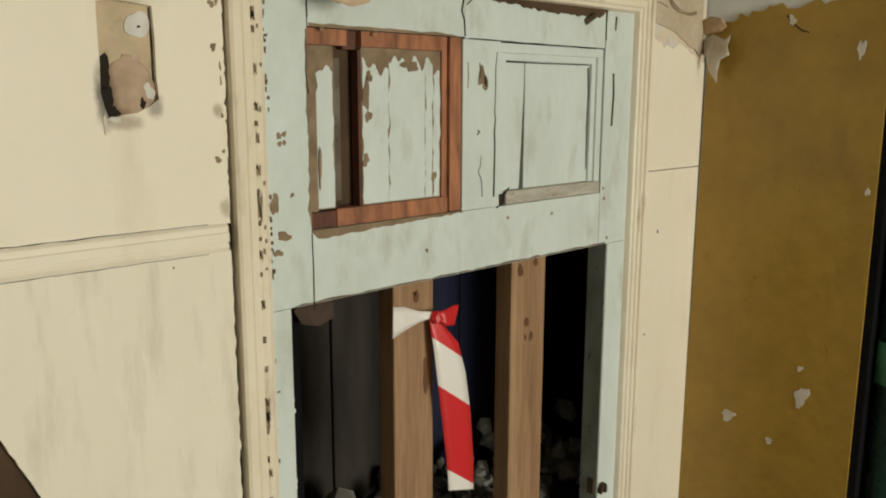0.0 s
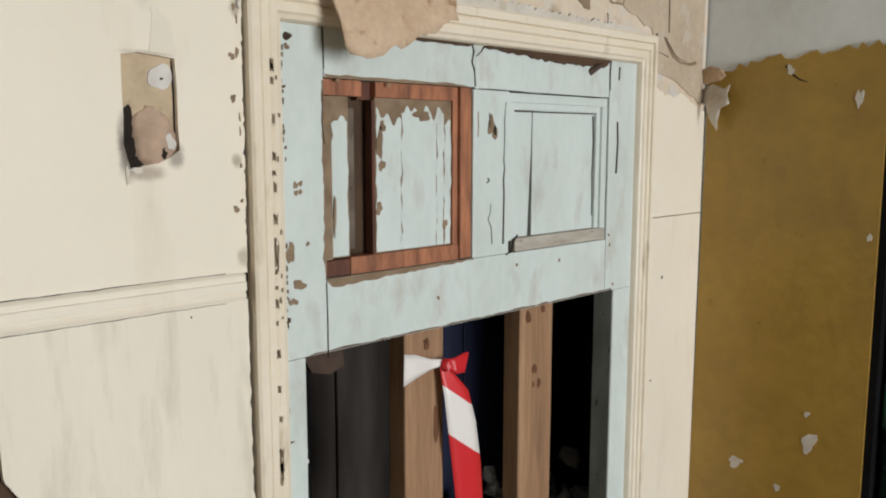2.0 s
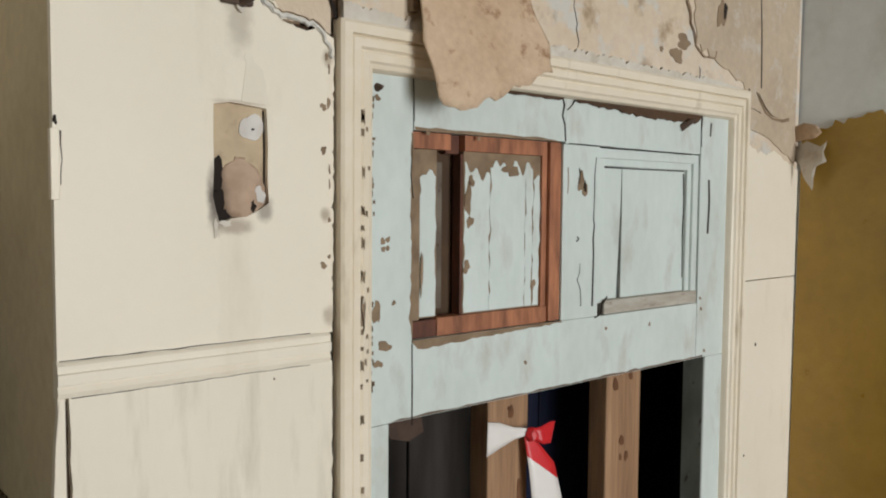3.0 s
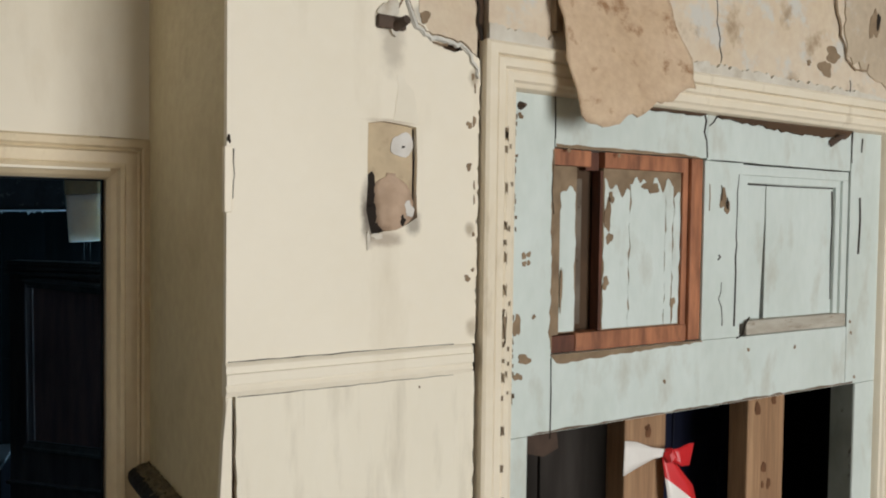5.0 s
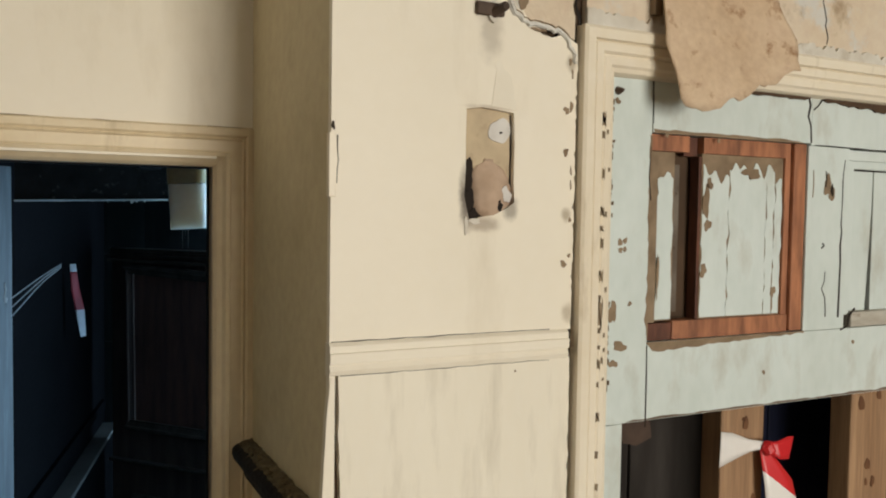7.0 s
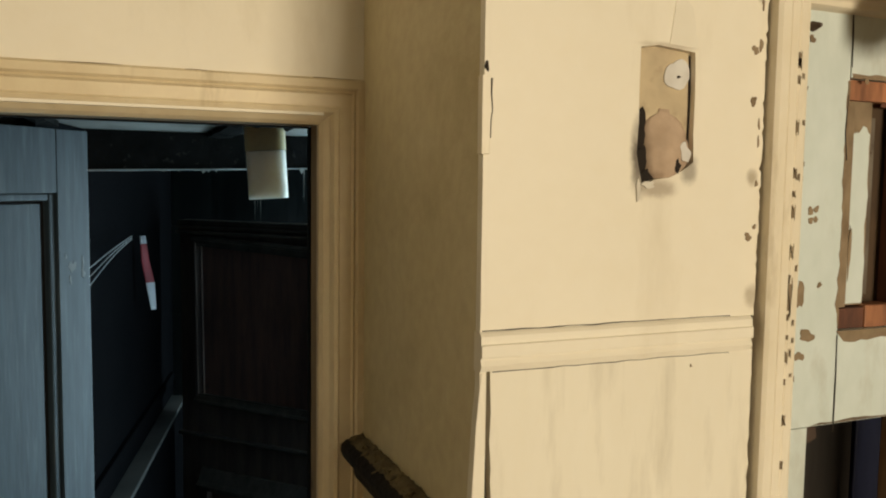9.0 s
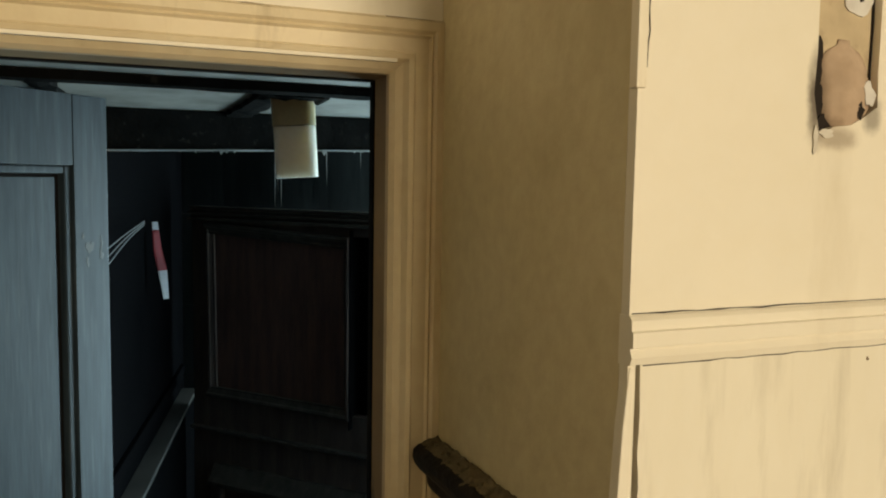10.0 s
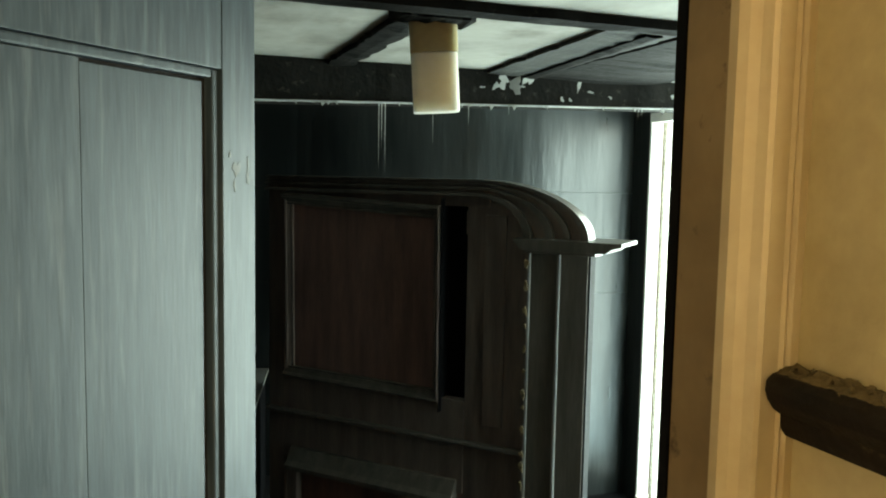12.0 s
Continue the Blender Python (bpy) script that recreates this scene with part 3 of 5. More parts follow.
ribbon(bm, jag((CX + 0.007, 1.86), (CX + 0.0075, 1.80), 5, 0.0008), 0.0012, 0.0006, WA, 0.0008)
part("notch", bm, CRACK_AND_SHADE, wall)

structure(boxes("wall_return", CREAM_SHADED, (CX, CX + 0.08, WA + 0.0098, WB, 0, 2.8)), "return of the panelled wall in a darker, shaded cream")
structure(boxes("wall_north", CREAM, (CX - 0.030, CX + 0.12, WB, WB + 0.08, 0, 2.8), (CX - 0.05, CX - 0.030, WB, WB + 0.08, 1.8555, 2.8), (-0.92, CX - 0.05, WB, WB + 0.1, 1.85, 2.8), (-2.6, -0.92, WB, WB + 0.1, 0, 2.8)), "cream painted wall with an open doorway")
yellow = structure(boxes("wall_yellow", GREY_BLUE, (RX + 0.003, RX + 0.12, 0.552, WA + 0.1, 0, 2.8)), "mustard yellow painted wall under pale bare plaster")
boxes("jamb", BLACK, (RX + 0.004, RX + 0.12, 0.535, 0.5515, 0, 2.8), parent=yellow)
# the yellow paint as a skin with a ragged upper edge, laid along y
turn_y = Matrix(((0, 1, 0, 0), (-1, 0, 0, 0), (0, 0, 1, 0), (0, 0, 0, 1)))
skin = [(-0.925, 0.0), (-0.55, 0.0)] + [(-0.55, 1.985)] + jag((-0.552, 1.985), (-0.82, 1.968), 22, 0.004) + jag((-0.82, 1.968), (-0.925, 1.935), 9, 0.006)
sheet_part("paint_skin", MUSTARD, skin, RX - 0.002, 0.005, yellow, m=turn_y)
bm = bmesh.new()
for y, z, ry, rz in ((0.655, 1.185, 0.013, 0.022), (0.662, 1.245, 0.006, 0.005), (0.81, 1.10, 0.016, 0.011), (0.715, 1.07, 0.008, 0.006), (0.60, 1.885, 0.006, 0.018), (0.735, 1.945, 0.006, 0.010), (0.565, 1.62, 0.004, 0.008)):
    blob(bm, -y, z, ry, rz, RX - 0.002, 0.0012, 13, 0.45)
ob = part("bare_spot", bm, PLASTER, yellow)
ob.matrix_basis = turn_y
bm = bmesh.new()
ribbon(bm, [(-0.745, 1.955), (-0.735, 1.94), (-0.715, 1.925), (-0.70, 1.92)], 0.004, 0.002, RX - 0.002, 0.001)
ob = part("crack", bm, CRACK_AND_SHADE, yellow)
ob.matrix_basis = turn_y
# black surfaces fill in for the dark opening behind the green pipe
structure(boxes("wall_east", BLACK, (RX + 0.30, RX + 0.36, -3.0, 0.9, 0, 2.8), (RX, RX + 0.3, -3.0, 0.25, 0, 2.8)), "black surface standing in for the dark opening past the yellow wall")
# closet shell coloured black for the darkness inside
structure(boxes("wall_closet", BLACK, (0.30, 2.1, 1.40, 1.5, 0, 2.8), (0.28, 0.32, WA + 0.1, 1.40, 0, 2.8)), "back of the closet, coloured black for its darkness")
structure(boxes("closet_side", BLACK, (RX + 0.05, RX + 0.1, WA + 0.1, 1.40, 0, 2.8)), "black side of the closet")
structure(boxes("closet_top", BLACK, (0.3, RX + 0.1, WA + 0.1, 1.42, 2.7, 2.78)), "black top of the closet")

# ---- the blocked door ----
ARCH = [(0.0, -0.006), (0.0, 0.011), (0.004, 0.014), (0.015, 0.0135), (0.017, 0.008), (0.0195, 0.0105), (0.029, 0.0105), (0.032, 0.006), (0.035, 0.0078), (0.044, 0.007), (0.047, 0.0035), (0.052, 0.0015), (0.054, -0.003), (0.056, -0.012)]
trim = structure(new("trim_1"), "cream moulded architrave with chipped edges")
moulding("architrave", CREAM_TRIM, ARCH, 0.513, 1.436, 2.009, WA, trim, right=0.72)
bm = bmesh.new()


def square_chip(bm, cx, cz, w, h, y, thick=0.0009):
    """A roughly rectangular chip with knocked-off corners."""
    pts = []
    for sx, sz in ((-1, -1), (1, -1), (1, 1), (-1, 1)):
        for k in (0, 1):
            a, b = (0.75, 1.0) if (k == 0) == (sx * sz > 0) else (1.0, 0.7)
            pts.append((cx + sx * w * a * rng.uniform(0.75, 1.15), cz + sz * h * b * rng.uniform(0.75, 1.15)))
    prism(bm, pts, lambda p, q, t: (p, t, q), y - thick, y)


z = 0.62
while z < 1.91:
    square_chip(bm, rng.gauss(0.5465, 0.0012), z, rng.uniform(0.0020, 0.0042), rng.uniform(0.003, 0.008), WA - 0.0075, 0.0008)
    if rng.random() < 0.35:
        square_chip(bm, rng.gauss(0.553, 0.0015), z + rng.uniform(-0.01, 0.01), 0.0016, rng.uniform(0.002, 0.005), WA - 0.0069, 0.0012)
    z += rng.choice((0.018, 0.021, 0.026, 0.041, 0.041, 0.047))
square_chip(bm, 0.5465, 1.658, 0.0042, 0.020, WA - 0.0075, 0.0008)
square_chip(bm, 0.5465, 1.897, 0.0036, 0.011, WA - 0.0075, 0.0008)
square_chip(bm, 0.5460, 1.372, 0.0040, 0.018, WA - 0.0075, 0.0008)
part("chip", bm, CHIP_BROWN, trim)

door = structure(new("door_1"), "pale blue panelled door, paint peeling, lower panels broken out")
door.matrix_basis = Matrix.Translation((0, 0.03, 1.8)) @ Matrix.Scale(0.9912, 4) @ Matrix.Translation((0, -0.03, -1.8))
T = 0.034
boxes("stile", PALE_BLUE, (0.570, 0.6435, LEAF, LEAF + T, 1.508, 1.962), parent=door, bevel=0.0012)
boxes("stile", PALE_BLUE, (0.570, 0.606, LEAF, LEAF + T, 0, 1.5075), parent=door, bevel=0.0012)
boxes("stile", PALE_BLUE, (1.3185, 1.412, LEAF, LEAF + T, 1.508, 1.962), parent=door, bevel=0.0012)
boxes("stile", PALE_BLUE, (1.349, 1.412, LEAF, LEAF + 0.045, 0, 1.5075), parent=door, bevel=0.0015)
# thin skin darkens the stile's inner side: grime plus painted shade
boxes("jamb_return", GRIMY_SHADED_BLUE, (1.3478, 1.3488, LEAF + 0.003, LEAF + 0.045, 0.0, 1.507), parent=door, label="grimy inner edge of the frame, its shade in the colour")
boxes("top_rail", PALE_BLUE, (0.645, 0.942, LEAF, LEAF + T, 1.889, 1.962), parent=door, bevel=0.0012)
boxes("top_rail", PALE_BLUE, (0.9435, 1.317, LEAF + 0.001, LEAF + T, 1.886, 1.958), parent=door, bevel=0.0012)
boxes("lock_rail", PALE_BLUE, (0.645, 1.317, LEAF, LEAF + T, 1.508, 1.612), parent=door, bevel=0.0015)
boxes("lock_rail_lip", PALE_BLUE, (0.606, 0.645, LEAF + 0.001, LEAF + T, 1.508, 1.530), parent=door)
sheet_part("torn_edge", GAP_WOOD, jag((0.965, 1.9525), (1.10, 1.942), 14, 0.0015) + jag((1.10, 1.942), (1.24, 1.939), 14, 0.002) + jag((1.24, 1.941), (1.316, 1.944), 7, 0.002) + [(1.316, 1.956), (0.965, 1.956)], LEAF - 0.003, 0.003, door)
sheet_part("torn_edge", GAP_WOOD, jag((0.80, 1.951), (0.94, 1.9515), 10, 0.001) + [(0.94, 1.956), (0.80, 1.956)], LEAF - 0.003, 0.003, door)
# bolection and bare red boards of the open panel
boxes("panel_backing", GAP_WOOD, (0.640, 1.322, LEAF + T, LEAF + T + 0.008, 1.600, 1.895), parent=door)
# slot board colour darkened throughout for the shadow in the slot
boxes("slot_board", SLOT_SHADED, (0.690, 0.7135, LEAF + T - 0.010, LEAF + T, 1.648, 1.850), parent=door)
boxes("panel_bead", RED_WOOD, (0.6445, 0.716, LEAF + 0.008, LEAF + T - 0.004, 1.866, 1.888), parent=door, bevel=0.001)
boxes("panel_bead", RED_WOOD, (0.742, 0.9, LEAF + 0.008, LEAF + T - 0.004, 1.866, 1.888), parent=door, bevel=0.001)
boxes("panel_bead", RED_WOOD, (0.912, 0.9365, LEAF + 0.002, LEAF + T - 0.004, 1.614, 1.888), parent=door, bevel=0.002)
boxes("panel_bead", RED_WOOD, (0.9000, 0.911, LEAF + 0.008, LEAF + T - 0.004, 1.630, 1.888), parent=door, bevel=0.0015)
boxes("panel_bead", RED_WOOD, (0.692, 0.9115, LEAF + 0.006, LEAF + T - 0.004, 1.6125, 1.638), parent=door, bevel=0.002)
boxes("panel_bead", DEEP_RED, (0.6445, 0.6915, LEAF + 0.007, LEAF + T - 0.004, 1.6125, 1.636), parent=door, bevel=0.002)
boxes("panel_bead", BROWN_SCAR, (0.6445, 0.661, LEAF + 0.006, LEAF + T - 0.004, 1.637, 1.865), parent=door, bevel=0.002)
narrow = boxes("panel_board", BROWN_SCAR, (0.6615, 0.696, LEAF + 0.014, LEAF + T - 0.005, 1.638, 1.866), parent=door, bevel=0.001)
broad = boxes("panel_board", BROWN_SCAR, (0.743, 0.900, LEAF + 0.012, LEAF + T - 0.005, 1.638, 1.866), parent=door, bevel=0.001)
# edge beside the slot coloured dark for the shadow on it
boxes("board_edge", DEEP_RED, (0.7375, 0.7425, LEAF + 0.012, LEAF + T - 0.005, 1.638, 1.862), parent=door, bevel=0.001)
boxes("board_edge", DEEP_RED, (0.7165, 0.7415, LEAF + 0.020, LEAF + T - 0.004, 1.862, 1.888), parent=door, bevel=0.001)


def peel_top(x0, x1, z, n, deep):
    pts, seed = [], rng.uniform(0, 50)
    for i in range(4 * n + 1):
        x = x1 + (x0 - x1) * i / (4 * n)
        pts.append((x, z - deep * max(0, 0.35 + 1.3 * noise.noise(Vector((x * 75, seed, 0)))) + rng.uniform(-0.0008, 0.0008)))
    return pts


for x0, x1, y, n, z in ((0.6645, 0.6935, LEAF + 0.0132, 7, 1.836), (0.745, 0.7935, LEAF + 0.0112, 9, 1.848), (0.7945, 0.8665, LEAF + 0.0112, 15, 1.846), (0.8675, 0.8825, LEAF + 0.0112, 4, 1.846), (0.8840, 0.8975, LEAF + 0.0112, 4, 1.83)):
    right, left = jag((x1, 1.640), (x1, z), 16, 0.0012), jag((x0, z), (x0, 1.640), 16, 0.0016)
    sheet_part("paint_film", PALE_BLUE, right + peel_top(x0, x1, z + 0.010, n, 0.024) + left[1:] + [(x0, 1.640)], y, 0.0012, narrow if x1 < 0.7 else broad)
bm = bmesh.new()
for x, z, rx, rz in ((0.751, 1.80, 0.007, 0.020), (0.755, 1.768, 0.006, 0.008), (0.749, 1.705, 0.006, 0.009), (0.757, 1.825, 0.005, 0.008), (0.885, 1.672, 0.005, 0.008), (0.668, 1.70, 0.002, 0.03), (0.836, 1.842, 0.016, 0.008)):
    blob(bm, x, z, rx, rz, LEAF + 0.011, 0.0006, 11, 0.35)
part("peeled_spot", bm, BROWN_SCAR, door)
boxes("mullion", PALE_BLUE, (0.9375, 1.026, LEAF - 0.001, LEAF + T - 0.003, 1.6125, 1.8855), parent=door, bevel=0.0015)
bm = bmesh.new()
blob(bm, 0.979, 1.829, 0.0075, 0.014, LEAF - 0.001, 0.0010, 15, 0.3)
blob(bm, 0.989, 1.815, 0.0055, 0.010, LEAF - 0.001, 0.0012, 12, 0.3)
ribbon(bm, [(0.948, 1.85), (0.949, 1.83), (0.948, 1.81)], 0.0018, 0.001, LEAF - 0.001, 0.0008)
part("keyhole_scar", bm, BROWN_SCAR, door)
bm = bmesh.new()
blob(bm, 0.988, 1.821, 0.0026, 0.009, LEAF - 0.0022, 0.0008, 10, 0.25)
ribbon(bm, [(0.974, 1.850), (0.9755, 1.838), (0.974, 1.826)], 0.001, 0.0016, LEAF - 0.0020, 0.0006)
part("keyhole_gap", bm, CRACK_AND_SHADE, door)
bm = bmesh.new()
ribbon(bm, jag((1.016, 1.868), (1.010, 1.70), 9, 0.0015) + [(1.012, 1.63)], 0.0012, 0.003, LEAF - 0.001, 0.0007)
ribbon(bm, [(0.97, 1.735), (0.976, 1.739), (0.972, 1.742)], 0.003, 0.003, LEAF - 0.001, 0.0012)
ribbon(bm, jag((0.980, 1.70), (0.984, 1.62), 6, 0.003), 0.001, 0.0016, LEAF - 0.001, 0.0006)
ribbon(bm, [(0.644, 1.50), (0.6445, 1.56), (0.643, 1.608)], 0.0018, 0.0012, LEAF, 0.0006)
ribbon(bm, [(0.6435, 1.80), (0.640, 1.83), (0.642, 1.87)], 0.002, 0.001, LEAF, 0.0006)
ribbon(bm, [(0.645, 1.90), (0.6445, 1.93), (0.643, 1.957)], 0.0012, 0.0014, LEAF, 0.0006)
ribbon(bm, [(0.932, 1.96), (0.938, 1.945), (0.934, 1.928), (0.940, 1.915), (0.942, 1.89)], 0.0035, 0.002, LEAF, 0.0008)
ribbon(bm, [(0.965, 1.957), (0.955, 1.945), (0.945, 1.938)], 0.003, 0.0015, LEAF, 0.0008)
ribbon(bm, jag((0.95, 1.887), (1.31, 1.884), 14, 0.0006), 0.0014, 0.0018, LEAF, 0.0006)
ribbon(bm, [(1.319, 1.955), (1.3175, 1.93), (1.319, 1.90)], 0.004, 0.0015, LEAF, 0.0007)
ribbon(bm, [(1.346, 1.84), (1.349, 1.80), (1.346, 1.74)], 0.004, 0.006, LEAF, 0.0007)
ribbon(bm, [(1.349, 1.945), (1.347, 1.92)], 0.004, 0.003, LEAF, 0.0008)
part("crack", bm, CRACK_AND_SHADE, door)
# right panel: raised bead, split field, bare lower bead
boxes("panel_bead", PALE_BLUE, (1.027, 1.316, LEAF + 0.003, LEAF + 0.016, 1.868, 1.884), parent=door, bevel=0.0015)
boxes("panel_bead", PALE_BLUE, (1.040, 1.304, LEAF + 0.008, LEAF + 0.020, 1.856, 1.8685), parent=door, bevel=0.0015)
boxes("panel_bead", PALE_BLUE, (1.300, 1.3165, LEAF + 0.003, LEAF + 0.016, 1.612, 1.868), parent=door, bevel=0.0015)
boxes("panel_bead", PALE_BLUE, (1.288, 1.3005, LEAF + 0.008, LEAF + 0.020, 1.630, 1.857), parent=door, bevel=0.0015)
boxes("panel_bead", PALE_BLUE, (1.0265, 1.044, LEAF + 0.004, LEAF + 0.018, 1.632, 1.868), parent=door, bevel=0.0015)
boxes("panel_bead", GREY_SILL_AND_BARS, (1.046, 1.3165, LEAF + 0.001, LEAF + 0.020, 1.6125, 1.636), parent=door, bevel=0.003)
sheet_part("panel_board", PALE_BLUE, [(1.044, 1.634), (1.094, 1.634), (1.102, 1.79), (1.103, 1.856), (1.044, 1.856)], LEAF + 0.015, 0.008, door)
sheet_part("panel_board", PALE_BLUE, [(1.1045, 1.634), (1.288, 1.634), (1.288, 1.856), (1.104, 1.856), (1.1045, 1.79)], LEAF + 0.014, 0.008, door)
bm = bmesh.new()
ribbon(bm, [(1.284, 1.85), (1.2865, 1.80), (1.285, 1.74), (1.2865, 1.66)], 0.004, 0.002, LEAF + 0.014, 0.0006)
ribbon(bm, [(1.048, 1.8545), (1.15, 1.854), (1.286, 1.8545)], 0.0028, 0.0022, LEAF + 0.014, 0.0006)
ribbon(bm, [(1.052, 1.642), (1.040, 1.632), (1.036, 1.615), (1.020, 1.611)], 0.004, 0.004, LEAF + 0.0005, 0.0006)
part("crack", bm, CRACK_AND_SHADE, door)
# chips and nail holes over the rails and stiles
bm = bmesh.new()
for _ in range(46):
    z = rng.choice((rng.uniform(1.55, 1.68), rng.uniform(1.76, 1.93), rng.uniform(0.9, 1.5)))
    square_chip(bm, 0.5755 + abs(rng.gauss(0, 0.004)), z, rng.uniform(0.001, 0.0035), rng.uniform(0.0015, 0.005), LEAF, 0.0007)
for x, z, rx, rz in ((0.595, 1.745, 0.004, 0.004), (0.603, 1.747, 0.003, 0.004), (0.596, 1.735, 0.004, 0.003), (0.603, 1.736, 0.003, 0.003), (0.585, 1.655, 0.006, 0.016), (0.598, 1.610, 0.010, 0.007), (0.588, 1.588, 0.007, 0.005), (0.586, 1.925, 0.004, 0.004), (0.613, 1.665, 0.003, 0.003)):
    blob(bm, x, z, rx, rz, LEAF, 0.0008, 9, 0.35)
for x, z in ((0.86, 1.557), (1.05, 1.590), (0.76, 1.884), (1.17, 1.586), (0.668, 1.886), (1.327, 1.62), (1.331, 1.60), (1.345, 1.52)):
    blob(bm, x, z, 0.0028, 0.0032, LEAF, 0.0008, 8, 0.3)
part("chip", bm, BROWN_SCAR, door)
sheet_part("bare_edge", BROWN_SCAR, [(0.642, 1.6125), (0.940, 1.6125)] + jag((0.940, 1.6095), (0.80, 1.606), 14, 0.0012) + jag((0.80, 1.606), (0.642, 1.598), 16, 0.0016), LEAF - 0.0004, 0.0006, door)
sheet_part("bare_edge", BROWN_SCAR, [(0.648, 1.8885), (0.646, 1.8935)] + jag((0.646, 1.8935), (0.93, 1.8915), 22, 0.0007) + [(0.93, 1.8885)], LEAF - 0.0004, 0.0006, door)
sheet_part("bare_edge", BROWN_SCAR, [(0.6440, 1.615), (0.6440, 1.885)] + jag((0.6405, 1.885), (0.6405, 1.615), 30, 0.0012), LEAF - 0.0004, 0.0006, door)
sheet_part("bare_edge", OLD_BOARD, [(0.61, 1.509), (1.34, 1.509)] + jag((1.34, 1.5125), (0.61, 1.511), 60, 0.0007), LEAF - 0.0004, 0.0006, door)
# hook, latch plate and rusty nails
bm = bmesh.new()
box(bm, 1.3445, 1.3465, LEAF + 0.008, LEAF + 0.024, 0.965, 1.000)
part("latch_plate", bm, RUST, door, bevel=0.0006)
bm = bmesh.new()
for i in range(10):
    a = -0.4 + 0.42 * i
    box(bm, 1.360 + 0.008 * math.cos(a) - 0.003, 1.360 + 0.008 * math.cos(a) + 0.003, LEAF - 0.010, LEAF, 0.976 + 0.012 * math.sin(a) - 0.003, 0.976 + 0.012 * math.sin(a) + 0.003)
part("hook", bm, RUST, door)
bm = bmesh.new()
bmesh.ops.create_cone(bm, cap_ends=True, segments=10, radius1=0.006, radius2=0.002, depth=0.012, matrix=pose(0.586, LEAF - 0.005, 1.938, 90))
part("nail", bm, RUST, door)
bm = bmesh.new()
bmesh.ops.create_cone(bm, cap_ends=True, segments=10, radius1=0.007, radius2=0.003, depth=0.03, matrix=pose(1.262, LEAF - 0.008, 1.938, 60, 0, 35))
part("hanging_bolt", bm, RUST, door)


def stud(x0, x1, knots):
    ob = boxes("timber_post", STUD_WOOD, (x0, x1, 0.98, 1.020, 0.0, 1.62), bevel=0.003)
    tagged(ob, "rough pine post nailed up behind the broken door", "timber post", group="posts behind the blocked door")
    for x, z, rx, rz in knots:
        kb = bmesh.new()
        blob(kb, x, z, rx, rz, 0.98, 0.0012, 12, 0.2)
        part("knot", kb, KNOT, ob)


stud(0.824, 0.911, ((0.872, 1.472, 0.005, 0.011), (0.893, 1.33, 0.006, 0.030), (0.868, 1.478, 0.003, 0.004)))
stud(1.109, 1.206, ((1.132, 1.478, 0.007, 0.012), (1.175, 1.489, 0.006, 0.008), (1.152, 1.375, 0.006, 0.010), (1.166, 1.345, 0.005, 0.009), (1.150, 1.345, 0.003, 0.006)))

# ---- barrier tape tied to the post ----
tape = tagged(new("barrier_tape"), "red and white striped barrier tape knotted round a post", "barrier tape")


def strip_mesh(name, rows, thick, mat, parent, smooth=True):
    """A ribbon through rows of (left point, right point), with a little thickness."""
    bm = bmesh.new()
    vs = [[bm.verts.new(Vector(a).lerp(Vector(b), k / 4)) for k in range(5)] for a, b in rows]
    for i in range(len(vs) - 1):
        for k in range(4):
            bm.faces.new((vs[i][k], vs[i][k + 1], vs[i + 1][k + 1], vs[i + 1][k]))
    thicken(bm, (0, thick, 0))
    return part(name, bm, mat, parent, smooth=smooth)


def glide(keys, n):
    """n rows between the keys, eased."""
    out = []
    for i in range(n + 1):
        f = i / n * (len(keys) - 1)
        j = min(int(f), len(keys) - 2)
        g = f - j
        g = g * g * (3 - 2 * g)
        out.append([Vector(keys[j][s]).lerp(Vector(keys[j + 1][s]), g) for s in (0, 1)])
    return out


tail = [((0.889, 0.966, 1.432), (0.905, 0.962, 1.432)), ((0.893, 0.958, 1.38), (0.944, 0.953, 1.385)), ((0.900, 0.956, 1.32), (0.957, 0.948, 1.33)),
        ((0.912, 0.956, 1.24), (0.973, 0.950, 1.25)), ((0.925, 0.958, 1.16), (0.984, 0.953, 1.16)), ((0.930, 0.960, 1.115), (0.987, 0.955, 1.100))]
strip_mesh("tail", glide(tail, 40), 0.0008, TAPE, tape)
strip_mesh("band", glide([((0.818, 0.976, 1.412), (0.820, 0.976, 1.465)), ((0.84, 0.970, 1.423), (0.84, 0.972, 1.462)), ((0.87, 0.968, 1.432), (0.87, 0.970, 1.450)), ((0.898, 0.962, 1.436), (0.898, 0.964, 1.445))], 16), 0.0008, TAPE_WHITE, tape)
strip_mesh("bow", glide([((0.898, 0.962, 1.430), (0.896, 0.962, 1.444)), ((0.914, 0.950, 1.420), (0.914, 0.956, 1.446)), ((0.934, 0.952, 1.418), (0.938, 0.958, 1.450)), ((0.944, 0.956, 1.436), (0.950, 0.958, 1.449))], 16), 0.0008, TAPE_RED, tape)
bm = bmesh.new()
bmesh.ops.create_icosphere(bm, subdivisions=2, radius=0.011, matrix=pose(0.900, 0.962, 1.436))
for v in bm.verts:
    v.co += Vector((noise.noise(v.co * 160), noise.noise(v.co * 140 + Vector((3, 0, 0))), noise.noise(v.co * 150 + Vector((0, 5, 0))))) * 0.006
part("knot", bm, TAPE_RED, tape)

# ---- behind the blocked door ----
tagged(boxes("pipe", BLACK, (0.705, 0.725, 1.10, 1.12, 0, 1.55), bevel=0.006), "thin black pipe standing in the closet", "pipe")
lining = tagged(new("closet_boards"), "old closet boards darkened in colour for the shade inside", kind="structure")
